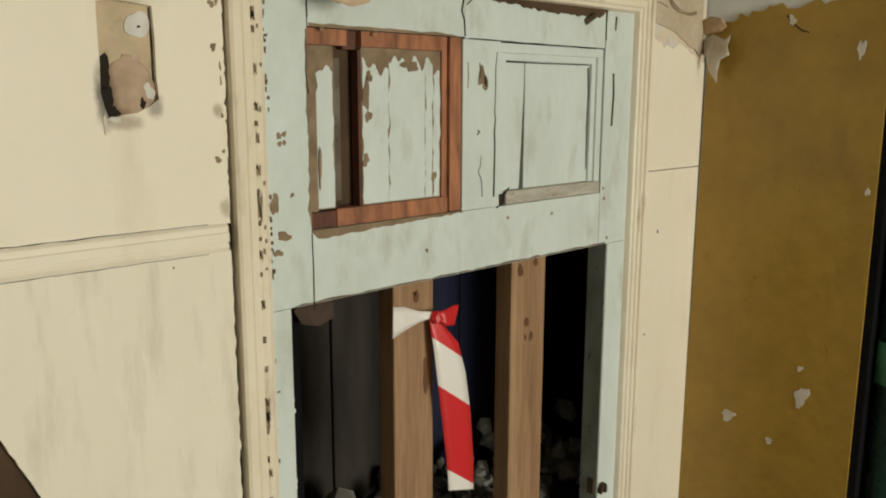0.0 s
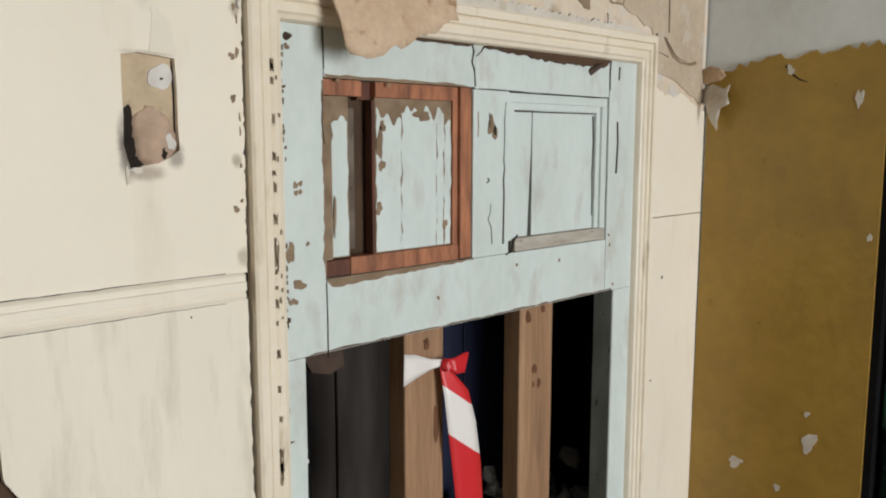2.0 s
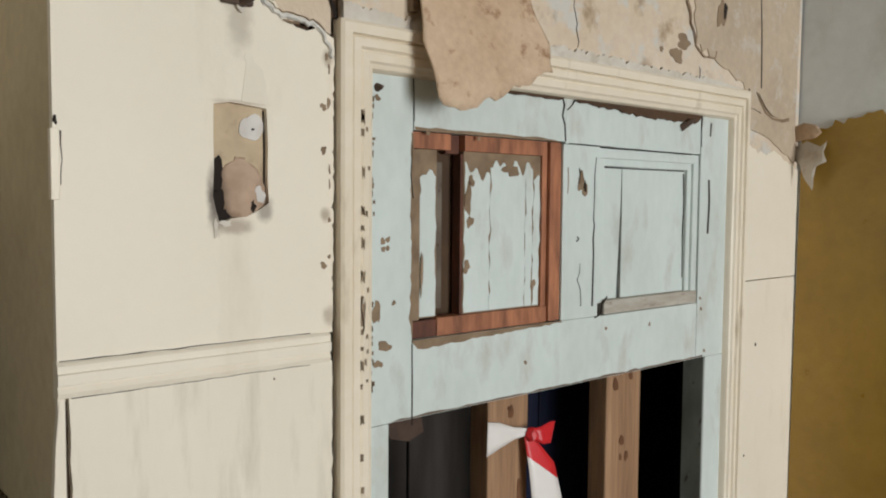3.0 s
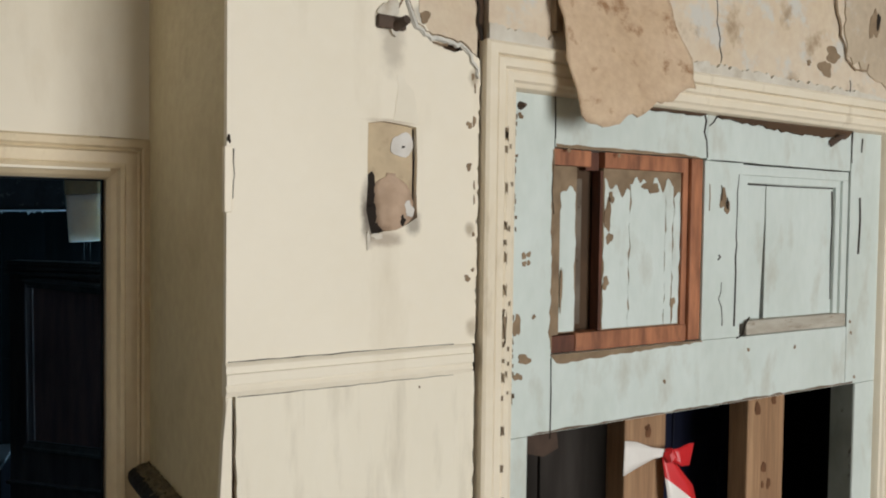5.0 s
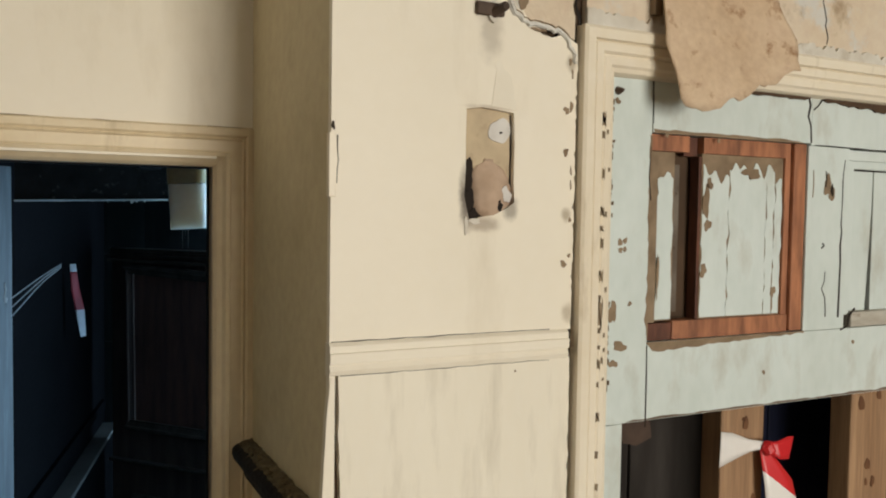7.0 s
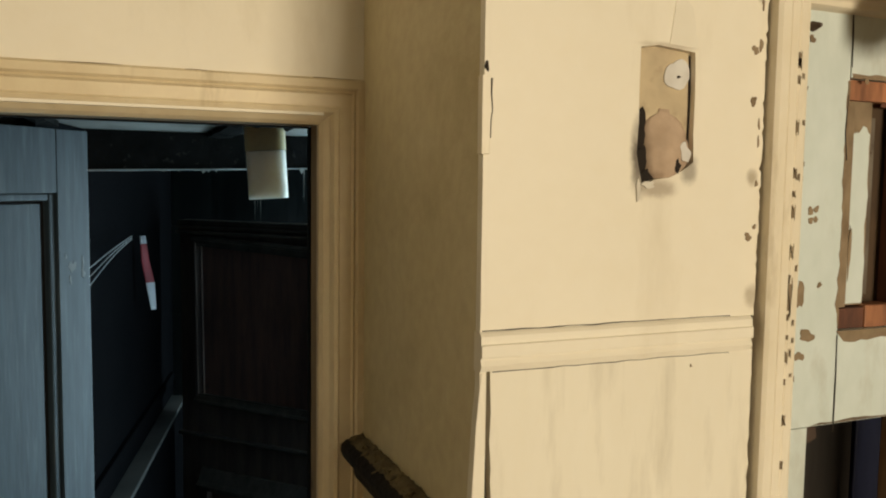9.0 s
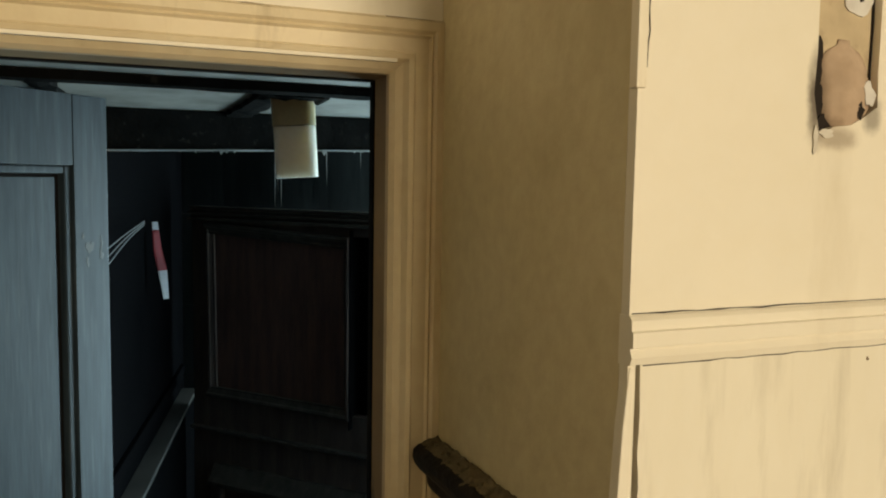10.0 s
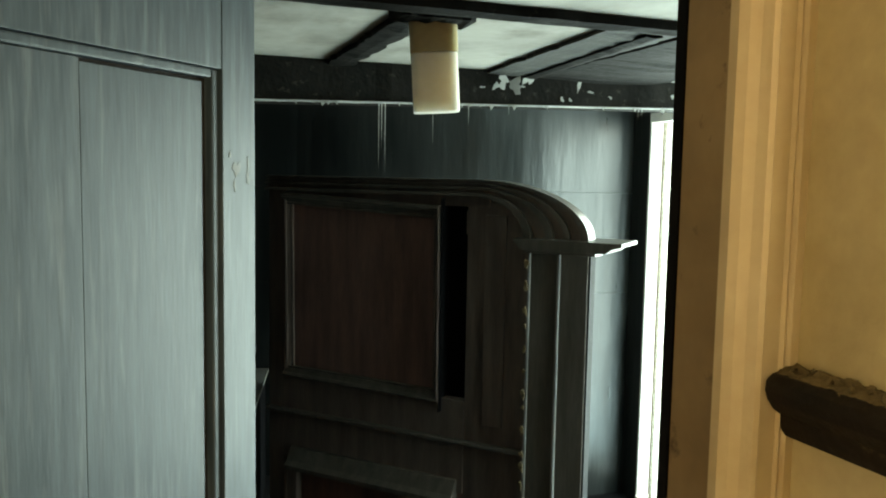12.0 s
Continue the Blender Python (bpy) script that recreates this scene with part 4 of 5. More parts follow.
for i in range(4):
    boxes("board", CLOSET_SHADED, (0.325 + 0.22 * i, 0.325 + 0.22 * i + 0.214, 1.375, 1.395, 0, 2.4), parent=lining, bevel=0.003)
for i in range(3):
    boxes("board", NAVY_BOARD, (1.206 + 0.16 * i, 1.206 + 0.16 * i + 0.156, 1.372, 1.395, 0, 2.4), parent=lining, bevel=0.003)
rag = bmesh.new()
prism(rag, [(0.70, 1.46), (0.735, 1.475), (0.775, 1.465), (0.78, 1.435), (0.75, 1.425), (0.715, 1.435)], lambda p, q, t: (p, t, q), 1.080, 1.09)
tagged(part("torn_board", rag, DIM_SCRAP), "torn scrap of dark brown board", "scrap")
# plain box added to raise the rubble
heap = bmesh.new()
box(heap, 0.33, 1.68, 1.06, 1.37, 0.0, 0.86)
tagged(part("rubble_base", heap, CLOSET_SHADED), "dark box added under the rubble", "box")
bm = bmesh.new()
for _ in range(420):
    s = rng.choice((rng.uniform(0.006, 0.016), rng.uniform(0.012, 0.034)))
    m = pose(rng.uniform(0.36, 1.64), rng.uniform(1.09, 1.34), 0.86 + abs(rng.gauss(0, 0.05)) + s * 0.3, rng.uniform(0, 360), rng.uniform(0, 360), rng.uniform(0, 360))
    made = bmesh.ops.create_icosphere(bm, subdivisions=1, radius=s, matrix=m)
    for v in made["verts"]:
        v.co += Vector((rng.uniform(-1, 1), rng.uniform(-1, 1), rng.uniform(-1, 1))) * s * 0.3
tagged(part("rubble", bm, RUBBLE), "broken pale plaster rubble heaped in the closet", "rubble", kind="stuff")
bm = bmesh.new()
for _ in range(14):
    z = rng.uniform(1.0, 1.40)
    blob(bm, 0.606 + rng.uniform(-0.004, 0.006), z, rng.uniform(0.003, 0.007), rng.uniform(0.004, 0.014), LEAF + rng.uniform(0.002, 0.02), 0.0008, 8, 0.45)
part("splinter", bm, TAPE_WHITE, door)

# ---- things on the walls ----
# hanging tan flap
fl = bmesh.new()
cols, rws = 26, 16
grid = []
for i in range(cols + 1):
    f = i / cols
    x = 0.630 + 0.200 * f
    bottom = 1.909 + 0.030 * max(0, 0.06 - f) * 8 + 0.078 * max(0, f - 0.12) ** 1.15 + 0.004 * math.sin(23 * f) + rng.uniform(-0.0025, 0.0025)
    col = []
    for j in range(rws + 1):
        g = j / rws
        z = bottom + (2.20 - bottom) * g
        out = 0.030 + 0.020 * (1 - g) ** 2 - 0.026 * g + 0.004 * math.sin(5 * f + 3 * g) + 0.012 * f * (1 - g)
        side = -0.016 * min(g * 2.2, 1) * (1 - f) - 0.075 * max(0, g - 0.18) * f + 0.004 * math.sin(19 * g + 4 * f)
        col.append(fl.verts.new((x + side + rng.uniform(-0.0015, 0.0015), WA - out, z)))
    grid.append(col)
for i in range(cols):
    for j in range(rws):
        fl.faces.new((grid[i][j], grid[i + 1][j], grid[i + 1][j + 1], grid[i][j + 1]))
thicken(fl, (0, 0.003, 0))
tagged(part("hanging_board", fl, TAN_FLAP, smooth=True), "torn sheet of tan fibreboard hanging over the architrave", "torn board")
tagged(boxes("splintered_batten", BROWN_SCAR, (0.618, 0.630, WA - 0.012, WA - 0.0015, 2.032, 2.4), bevel=0.002), "dark splintered batten behind the hanging board", "batten")


def tatter(name, label, pts, bend, mat):
    """A tattered leaf of loose paper beside the yellow wall, outline in (y, z), bent away from the wall towards its tips."""
    bm = bmesh.new()
    vs = [bm.verts.new((0, y, z)) for y, z in pts]
    for i in range(len(vs)):
        bm.edges.new((vs[i], vs[(i + 1) % len(vs)]))
    bmesh.ops.triangle_fill(bm, use_beauty=True, edges=bm.edges[:])
    bmesh.ops.subdivide_edges(bm, edges=bm.edges[:], cuts=2, use_grid_fill=True)
    for v in bm.verts:
        d = WA - v.co.y
        v.co.x = RX - 0.012 - bend * d + 0.006 * math.sin(60 * v.co.z) + 0.004 * noise.noise(v.co * 60)
    thicken(bm, (-0.001, 0, 0))
    return tagged(part(name, bm, mat, smooth=True), label, "wallpaper")


tatter("peeling_wallpaper", "tattered pale wallpaper peeling away at the corner", [(0.921, 1.915), (0.895, 1.925), (0.862, 1.912), (0.846, 1.921), (0.855, 1.902), (0.843, 1.881), (0.864, 1.872), (0.870, 1.850), (0.876, 1.824), (0.890, 1.846), (0.897, 1.857), (0.905, 1.877), (0.921, 1.885)], 0.35, PLASTER)
tatter("peeling_wallpaper", "curled brown wallpaper loosened above the paint", [(0.921, 1.955), (0.90, 1.962), (0.872, 1.955), (0.862, 1.940), (0.878, 1.930), (0.90, 1.928), (0.921, 1.925)], 0.15, TAN_FLAP)

# remains of the switch box
sw = tagged(new("switch_recess"), "torn-out switch box hole with stained board inside", "switch box")
boxes("backing", BACKING, (0.352, 0.432, WA + 0.0082, WA + 0.0096, 1.766, 1.903), parent=sw)
bm = bmesh.new()
blob(bm, 0.408, 1.876, 0.015, 0.014, WA + 0.008, 0.0012, 14, 0.14)
part("plaster_dab", bm, OFF_WHITE, sw)
bm = bmesh.new()
blob(bm, 0.409, 1.874, 0.0022, 0.0012, WA + 0.0067, 0.0008, 8, 0.2)
blob(bm, 0.3655, 1.823, 0.0085, 0.021, WA + 0.008, 0.001, 11, 0.2)
blob(bm, 0.404, 1.790, 0.004, 0.006, WA - 0.0015, 0.0012, 9, 0.5)
# dark strip painted for the recess shadow at its right edge
ribbon(bm, [(0.4225, 1.895), (0.4232, 1.85), (0.4228, 1.80), (0.420, 1.788)], 0.0028, 0.0028, WA + 0.008, 0.0012)
ribbon(bm, [(0.363, 1.80), (0.364, 1.78), (0.372, 1.777), (0.386, 1.780)], 0.004, 0.003, WA + 0.008, 0.0012)
blob(bm, 0.3665, 1.790, 0.0085, 0.020, WA + 0.008, 0.001, 13, 0.3)
blob(bm, 0.376, 1.779, 0.012, 0.006, WA + 0.007, 0.001, 11, 0.3)
part("hole_and_edge_shade", bm, CRACK_AND_SHADE, sw)
bm = bmesh.new()
blob(bm, 0.372, 1.771, 0.008, 0.003, WA - 0.0004, 0.001, 14, 0.3)
blob(bm, 0.361, 1.766, 0.0025, 0.009, WA - 0.0004, 0.001, 12, 0.35)
part("broken_rim", bm, PLASTER, sw)
# a scrap of brown paper bulging out of the hole
bm = bmesh.new()
cols = []
for i in range(17):
    a = i / 16
    half = 0.025 * (1 - abs(2 * a - 0.9) ** 3.2) ** 0.5 if abs(2 * a - 0.9) < 1 else 0.004
    half = max(half, 0.006) * (1 + 0.10 * noise.noise(Vector((a * 9, 2.2, 0))))
    mid = 0.3965 + 0.003 * math.sin(5 * a)
    cols.append([bm.verts.new((mid + half * (2 * b / 8 - 1), WA + 0.007 - 0.011 * math.sin(math.pi * b / 8) * math.sin(math.pi * min(a + 0.1, 1)) ** 0.7 + 0.0015 * noise.noise(Vector((a * 14, b * 0.9, 0))), 1.775 + 0.068 * a + 0.0015 * noise.noise(Vector((b * 1.7, 5, a))))) for b in range(9)])
for i in range(16):
    for b in range(8):
        bm.faces.new((cols[i][b], cols[i][b + 1], cols[i + 1][b + 1], cols[i + 1][b]))
thicken(bm, (0, 0.0008, 0))
part("loose_scrap", bm, BROWN_PAPER, sw, smooth=True)
bm = bmesh.new()
blob(bm, 0.413, 1.802, 0.006, 0.009, WA - 0.0015, 0.001, 7, 0.4)
part("paper_bit", bm, OFF_WHITE, sw)
sheet_part("scar", CREAM_GREY, [(0.392, 1.903), (0.424, 1.901)] + jag((0.425, 1.905), (0.418, 1.938), 6, 0.001) + jag((0.418, 1.938), (0.399, 1.962), 5, 0.0015) + jag((0.397, 1.955), (0.398, 1.935), 4, 0.001), WA - 0.0006, 0.0006, sw)
br = tagged(new("rusty_bracket"), "stub of a rusty wall bracket in broken plaster", "bracket")
boxes("plate", RUST, (0.368, 0.404, WA - 0.008, WA, 2.004, 2.019), parent=br, bevel=0.003)
bm = bmesh.new()
bmesh.ops.create_cone(bm, cap_ends=True, segments=14, radius1=0.0065, radius2=0.005, depth=0.024, matrix=pose(0.393, WA - 0.012, 2.010, 78, 0, 12))
part("stub", bm, RUST, br)
bm = bmesh.new()
blob(bm, 0.384, 2.026, 0.013, 0.010, WA, 0.004, 11, 0.35)
blob(bm, 0.390, 2.002, 0.005, 0.004, WA, 0.005, 9, 0.3)
part("plaster_lump", bm, PLASTER, br)
bm = bmesh.new()
ribbon(bm, [(0.395, 2.028), (0.402, 2.04), (0.400, 2.06)], 0.002, 0.003, WA, 0.001)
part("crack", bm, BROWN_SCAR, br)
bm = bmesh.new()
blob(bm, 0.432, 2.025, 0.006, 0.008, WA, 0.0012, 9, 0.3)
part("chip", bm, BROWN_SCAR, br)
bm = bmesh.new()
ribbon(bm, jag((0.442, 1.997), (0.470, 1.994), 5, 0.001), 0.002, 0.003, WA - 0.002, 0.001)
part("scar", bm, BROWN_SCAR, br)

# dusty rail on the return
rail = tagged(new("wall_rail"), "dark wooden wall rail thick with grey dust", "rail")
bm = bmesh.new()
prism(bm, [(CX, 1.394), (CX - 0.008, 1.394), (CX - 0.011, 1.400), (CX - 0.013, 1.412), (CX - 0.020, 1.417), (CX - 0.026, 1.425), (CX - 0.029, 1.433), (CX - 0.028, 1.441), (CX - 0.022, 1.446), (CX, 1.448)], lambda p, q, t: (p, t, q), 0.926, 1.262)
part("rail", bm, RAIL_WOOD, rail, bevel=0.0012)
bm = bmesh.new()
vs = []
for i in range(91):
    y = 0.928 + 0.333 * i / 90
    wide = 0.021 + 0.006 * noise.noise(Vector((y * 60, 3.1, 0))) + 0.004 * noise.noise(Vector((y * 170, 1.3, 0)))
    heap_up = 0.004 + 0.004 * noise.noise(Vector((y * 40, 8.7, 0))) + 0.002 * noise.noise(Vector((y * 140, 2.7, 0)))
    vs.append([bm.verts.new((CX - 0.0005 - wide * k / 8, y, 1.4485 + heap_up * (1 - k / 8) + 0.0016 * noise.noise(Vector((y * 220, k * 1.7, 0))) - 0.006 * (wide * k / 8 / 0.026) ** 3)) for k in range(9)])
for i in range(90):
    for k in range(8):
        bm.faces.new((vs[i][k], vs[i][k + 1], vs[i + 1][k + 1], vs[i + 1][k]))
thicken(bm, (0, 0, -0.004))
dust = part("dust", bm, RAIL_DUST, rail, "matted grey dust", smooth=True)
bm = bmesh.new()
for _ in range(70):
    y, r = rng.uniform(0.93, 1.255), rng.uniform(0.0012, 0.0045)
    made = bmesh.ops.create_icosphere(bm, subdivisions=1, radius=r, matrix=pose(CX - rng.uniform(0.001, 0.022), y, 1.4495 + r * 0.4))
    for v in made["verts"]:
        v.co += Vector((rng.uniform(-1, 1), rng.uniform(-1, 1), rng.uniform(-1, 1))) * r * 0.35
tagged(part("fluff", bm, RAIL_DUST, dust), kind="stuff")

# green pipe by the yellow wall's edge
pipe = tagged(new("drain_pipe"), "dark green painted pipe with a pale green band", "pipe")
bm = bmesh.new()
bmesh.ops.create_cone(bm, cap_ends=True, segments=28, radius1=0.034, radius2=0.034, depth=2.7, matrix=pose(RX + 0.055, 0.500, 1.35))
part("tube", bm, GREEN, pipe, smooth=True)
bm = bmesh.new()
bmesh.ops.create_cone(bm, cap_ends=True, segments=28, radius1=0.036, radius2=0.036, depth=0.085, matrix=pose(RX + 0.055, 0.500, 1.285))
part("band", bm, PALE_GREEN, pipe, smooth=True)

# ---- the open doorway ----
trim2 = structure(new("trim_2"), "cream moulded architrave of the open doorway")
ARCH2 = [(0.0, -0.004), (0.0, 0.002), (0.003, 0.006), (0.012, 0.0065), (0.015, 0.003), (0.0175, 0.005), (0.020, 0.002), (0.034, 0.001), (0.0365, 0.003), (0.041, 0.001), (0.045, -0.007), (0.051, -0.014), (0.055, -0.022), (0.055, -0.032)]
moulding("architrave", TRIM_GRIMY, ARCH2, -0.96, CX + 0.004, 1.895, WB, trim2)
boxes("lining", LINING_BROWN, (0.158, 0.1695, WB + 0.024, 1.362, 0, 1.842), parent=trim2)
boxes("lining", LINING_BROWN, (-0.92, -0.894, WB + 0.024, 1.362, 0, 1.832), parent=trim2)
boxes("lining", LINING_BROWN, (-0.92, 0.1695, WB + 0.024, 1.362, 1.842, 1.850), parent=trim2)
boxes("stop", BLACK, (0.156, 0.1695, 1.363, 1.376, 0, 1.842), parent=trim2, bevel=0.001)
boxes("stop", BLACK, (-0.93, -0.892, 1.363, 1.376, 0, 1.834), parent=trim2, bevel=0.001)
boxes("stop", BLACK, (-0.892, 0.156, 1.363, 1.376, 1.840, 1.850), parent=trim2, bevel=0.001)
bm = bmesh.new()
blob(bm, -0.228, 1.880, 0.003, 0.004, WB - 0.005, 0.0015, 8, 0.3)
for _ in range(9):
    blob(bm, rng.uniform(-0.6, 0.18), 1.894 + rng.uniform(-0.0008, 0.0008), rng.uniform(0.01, 0.03), rng.uniform(0.0004, 0.0009), WB - 0.0025, 0.0008, 8, 0.3)
blob(bm, 0.196, 1.47, 0.003, 0.008, WB - 0.0045, 0.001, 8, 0.4)
part("chip", bm, BROWN_SCAR, trim2)

leaf = structure(new("door_2"), "dark grey-blue varnished panelled door standing ajar")
leaf.matrix_basis = pose(-0.120, 2.045, 0, 0, 0, 46)
boxes("stile", DOOR_DARK, (-0.077, 0, 0, 0.04, 0.01, 1.862), parent=leaf, bevel=0.0015)
boxes("stile", DOOR_DARK, (-1.0, -0.923, 0, 0.04, 0.01, 1.862), parent=leaf, bevel=0.0015)
boxes("top_rail", DOOR_DARK, (-0.922, -0.078, 0.0005, 0.04, 1.742, 1.862), parent=leaf, bevel=0.0012)
boxes("lock_rail", DOOR_DARK, (-0.922, -0.078, 0.0005, 0.04, 0.75, 0.90), parent=leaf, bevel=0.0012)
boxes("lock_rail", DOOR_DARK, (-0.922, -0.078, 0.0005, 0.04, 0.01, 0.22), parent=leaf, bevel=0.0012)
boxes("bead", DOOR_DARK, (-0.092, -0.0785, 0.006, 0.03, 0.90, 1.741), parent=leaf, bevel=0.003)
boxes("bead", DOOR_DARK, (-0.9215, -0.908, 0.006, 0.03, 0.90, 1.741), parent=leaf, bevel=0.003)
boxes("bead", DOOR_DARK, (-0.907, -0.093, 0.006, 0.03, 1.728, 1.741), parent=leaf, bevel=0.003)
boxes("bead", DOOR_DARK, (-0.907, -0.093, 0.006, 0.03, 0.90, 0.913), parent=leaf, bevel=0.003)
boxes("panel", DOOR_DARK, (-0.3229, -0.107, 0.012, 0.028, 0.913, 1.722), parent=leaf, bevel=0.001)
boxes("panel", DOOR_DARK, (-0.907, -0.3235, 0.012, 0.028, 0.913, 1.727), parent=leaf, bevel=0.001)
boxes("panel_groove", BLACK, (-0.9, -0.09, 0.020, 0.027, 0.91, 1.735), parent=leaf)
boxes("panel", DOOR_DARK, (-0.92, -0.08, 0.014, 0.028, 0.22, 0.75), parent=leaf)
bm = bmesh.new()
for x, z, rx, rz in ((-0.045, 1.60, 0.008, 0.012), (-0.05, 1.575, 0.003, 0.008), (-0.018, 1.605, 0.003, 0.012), (-0.018, 1.585, 0.004, 0.010), (-0.06, 1.62, 0.003, 0.004)):
    blob(bm, x, z, rx, rz, 0.0, 0.0006, 9, 0.45)
part("scuff", bm, DOOR_SCUFF, leaf)

# ---- the dark room ----
structure(boxes("dark_ceiling", SOOTY_CEILING, (-2.6, 2.1, WB + 0.1, 7.5, 1.932, 2.0)), "sooty white boarded ceiling of the dark room")
bm = bmesh.new()
front = [(2.1, 4.205), (1.62, 4.235)] + [(1.62 - 0.05 * k, 4.235 + 0.0035 * k + 0.42 * (0.05 * k) ** 2) for k in range(1, 24)] + [(-2.55, 7.35)]
ring = [[bm.verts.new((x, y + d, z)) for x, y in front] for d, z in ((0, 0), (0, 2.0), (0.1, 2.0), (0.1, 0))]
for a in range(4):
    for k in range(len(front) - 1):
        bm.faces.new((ring[a][k], ring[a][k + 1], ring[(a + 1) % 4][k + 1], ring[(a + 1) % 4][k]))
north = structure(part("dark_wall_north", bm, BLACK_WALL), "black gloss painted bowed wall streaked with damp")
bm = bmesh.new()
for z in (1.514, 1.02):
    ring = [[bm.verts.new((x, y + d, h)) for x, y in front] for d, h in ((0.002, z), (-0.004, z + 0.001), (-0.004, z + 0.006), (0.002, z + 0.008))]
    for a in range(3):
        for k in range(len(front) - 1):
            bm.faces.new((ring[a][k], ring[a][k + 1], ring[a + 1][k + 1], ring[a + 1][k]))
part("joint_strip", bm, BLACK_WALL, north)
structure(boxes("dark_wall_east", BLACK_WALL, (2.0, 2.1, 1.5, 1.9, 0, 2.0), (2.0, 2.1, 4.082, 4.6, 0, 2.0), (2.0, 2.1, 1.9, 4.082, 1.90, 2.0)), "black gloss painted wall with a tall window")
structure(boxes("dark_wall_west", BLACK_WALL, (-2.6, -2.5, WB + 0.1, 7.4, 0, 2.0)), "black gloss painted side wall")
structure(boxes("backdrop", GLOW, (4.0, 4.05, -1.0, 9.0, -3.0, 4.5)), "white overcast daylight outside the window")
win = structure(new("window_1"), "tall white framed window full of daylight")
boxes("jamb", WHITE, (1.996, 2.06, 4.066, 4.081, 0.0, 1.89), parent=win, bevel=0.002)
boxes("jamb", WHITE, (1.985, 2.06, 1.902, 1.94, 0.0, 1.89), parent=win, bevel=0.002)
boxes("head", WHITE, (1.985, 2.06, 1.94, 4.066, 1.855, 1.898), parent=win, bevel=0.002)
boxes("sill", WHITE, (1.985, 2.06, 1.94, 4.066, 0.0, 0.04), parent=win, bevel=0.002)
for y in (2.5, 3.05, 3.6):
    boxes("mullion", WHITE, (2.02, 2.05, y, y + 0.035, 0.04, 1.855), parent=win, bevel=0.002)
# grey in place of white paints the bars' backlit shade
boxes("glazing_bar", GREY_SILL_AND_BARS, (2.02, 2.05, 4.000, 4.006, 0.04, 1.855), parent=win)
boxes("glazing_bar", GREY_SILL_AND_BARS, (2.02, 2.05, 3.980, 3.984, 0.04, 1.855), parent=win)
cl = tagged(new("ceiling_battens"), "dark stained battens under the boarded ceiling", kind="structure")


def rough_bar(name, mat, a, b, half, z0, z1, parent, ragged=0.006, n=26, drop=0.0):
    """A rough timber from a to b in (x, y), with ragged lower edges; its underside falls by drop towards b, and its top never lies below that."""
    (ax, ay), (bx, by) = a, b
    length = math.hypot(bx - ax, by - ay)
    nx, ny = -(by - ay) / length, (bx - ax) / length
    bm, rings = bmesh.new(), []
    for i in range(n + 1):
        f = i / n
        x, y, low = ax + (bx - ax) * f, ay + (by - ay) * f, z0 - drop * f
        top = max(z1, low + 0.0055)
        wl = half + ragged * noise.noise(Vector((f * length * 9, half * 90, 1.0))) + rng.gauss(0, ragged * 0.25)
        wr = half + ragged * noise.noise(Vector((f * length * 11, half * 70, 7.0))) + rng.gauss(0, ragged * 0.25)
        dip = abs(rng.gauss(0, ragged * 0.35))
        rings.append([bm.verts.new(p) for p in ((x + nx * wl, y + ny * wl, top), (x + nx * wl, y + ny * wl, low + 0.002), (x, y, low - dip), (x - nx * wr, y - ny * wr, low + 0.002), (x - nx * wr, y - ny * wr, top))])
    for i in range(n):
        for k in range(5):
            bm.faces.new((rings[i][k], rings[i][(k + 1) % 5], rings[i + 1][(k + 1) % 5], rings[i + 1][k]))
    bm.faces.new(rings[0]), bm.faces.new(list(reversed(rings[-1])))
    return part(name, bm, mat, parent)


for x, w in ((-0.75, 0.026), (-0.25, 0.026), (0.26, 0.036)):
    rough_bar("batten", BEAM_WOOD, (x, 2.34), (x + 0.03, 3.21), w, 1.914, 1.931, cl, 0.009)
rough_bar("batten", GREY_BATTEN, (0.780, 2.34), (0.862, 3.21), 0.092, 1.918, 1.931, cl, 0.008)
rough_bar("batten", BEAM_WOOD, (0.80, 2.34), (0.915, 3.205), 0.022, 1.908, 1.917, cl, 0.006)
rough_bar("batten", BEAM_WOOD, (1.11, 2.34), (1.165, 3.21), 0.225, 1.914, 1.931, cl, 0.012)
rough_bar("batten", BEAM_WOOD, (1.76, 2.34), (1.80, 3.21), 0.07, 1.914, 1.931, cl, 0.01)
rough_bar("batten", BEAM_WOOD, (-2.5, 2.300), (2.0, 2.275), 0.032, 1.909, 1.931, cl, 0.008, 60)
rough_bar("batten", BEAM_WOOD, (0.20, 2.36), (0.36, 2.37), 0.040, 1.905, 1.9315, cl, 0.012, 10)
rough_bar("batten", BEAM_WOOD, (-2.5, 1.64), (2.0, 1.64), 0.020, 1.912, 1.931, cl, 0.006, 60)
beam = structure(new("ceiling_beam"), "dark timber beam with dusty cobwebbed lower edge")
low = lambda x: 1.799 + 0.0255 * x
rough_bar("beam", BEAM_WOOD, (2.0, 3.285), (-2.5, 3.285), 0.080, low(2.0), 1.931, beam, 0.004, 90, low(2.0) - low(-2.5))
rough_bar("dusty_edge", COBWEB, (2.0, 3.204), (-2.5, 3.204), 0.0075, low(2.0) - 0.0015, 0.0, beam, 0.002, 90, low(2.0) - low(-2.5))
bm = bmesh.new()
for _ in range(26):
    x, h = rng.uniform(0.05, 1.7), abs(rng.gauss(0, 0.012)) + 0.003
    prism(bm, [(x, low(x)), (x + rng.uniform(0.006, 0.022), low(x)), (x + rng.uniform(0.002, 0.012), low(x) - h)], lambda p, q, t: (p, t, q), 3.190, 3.1915)
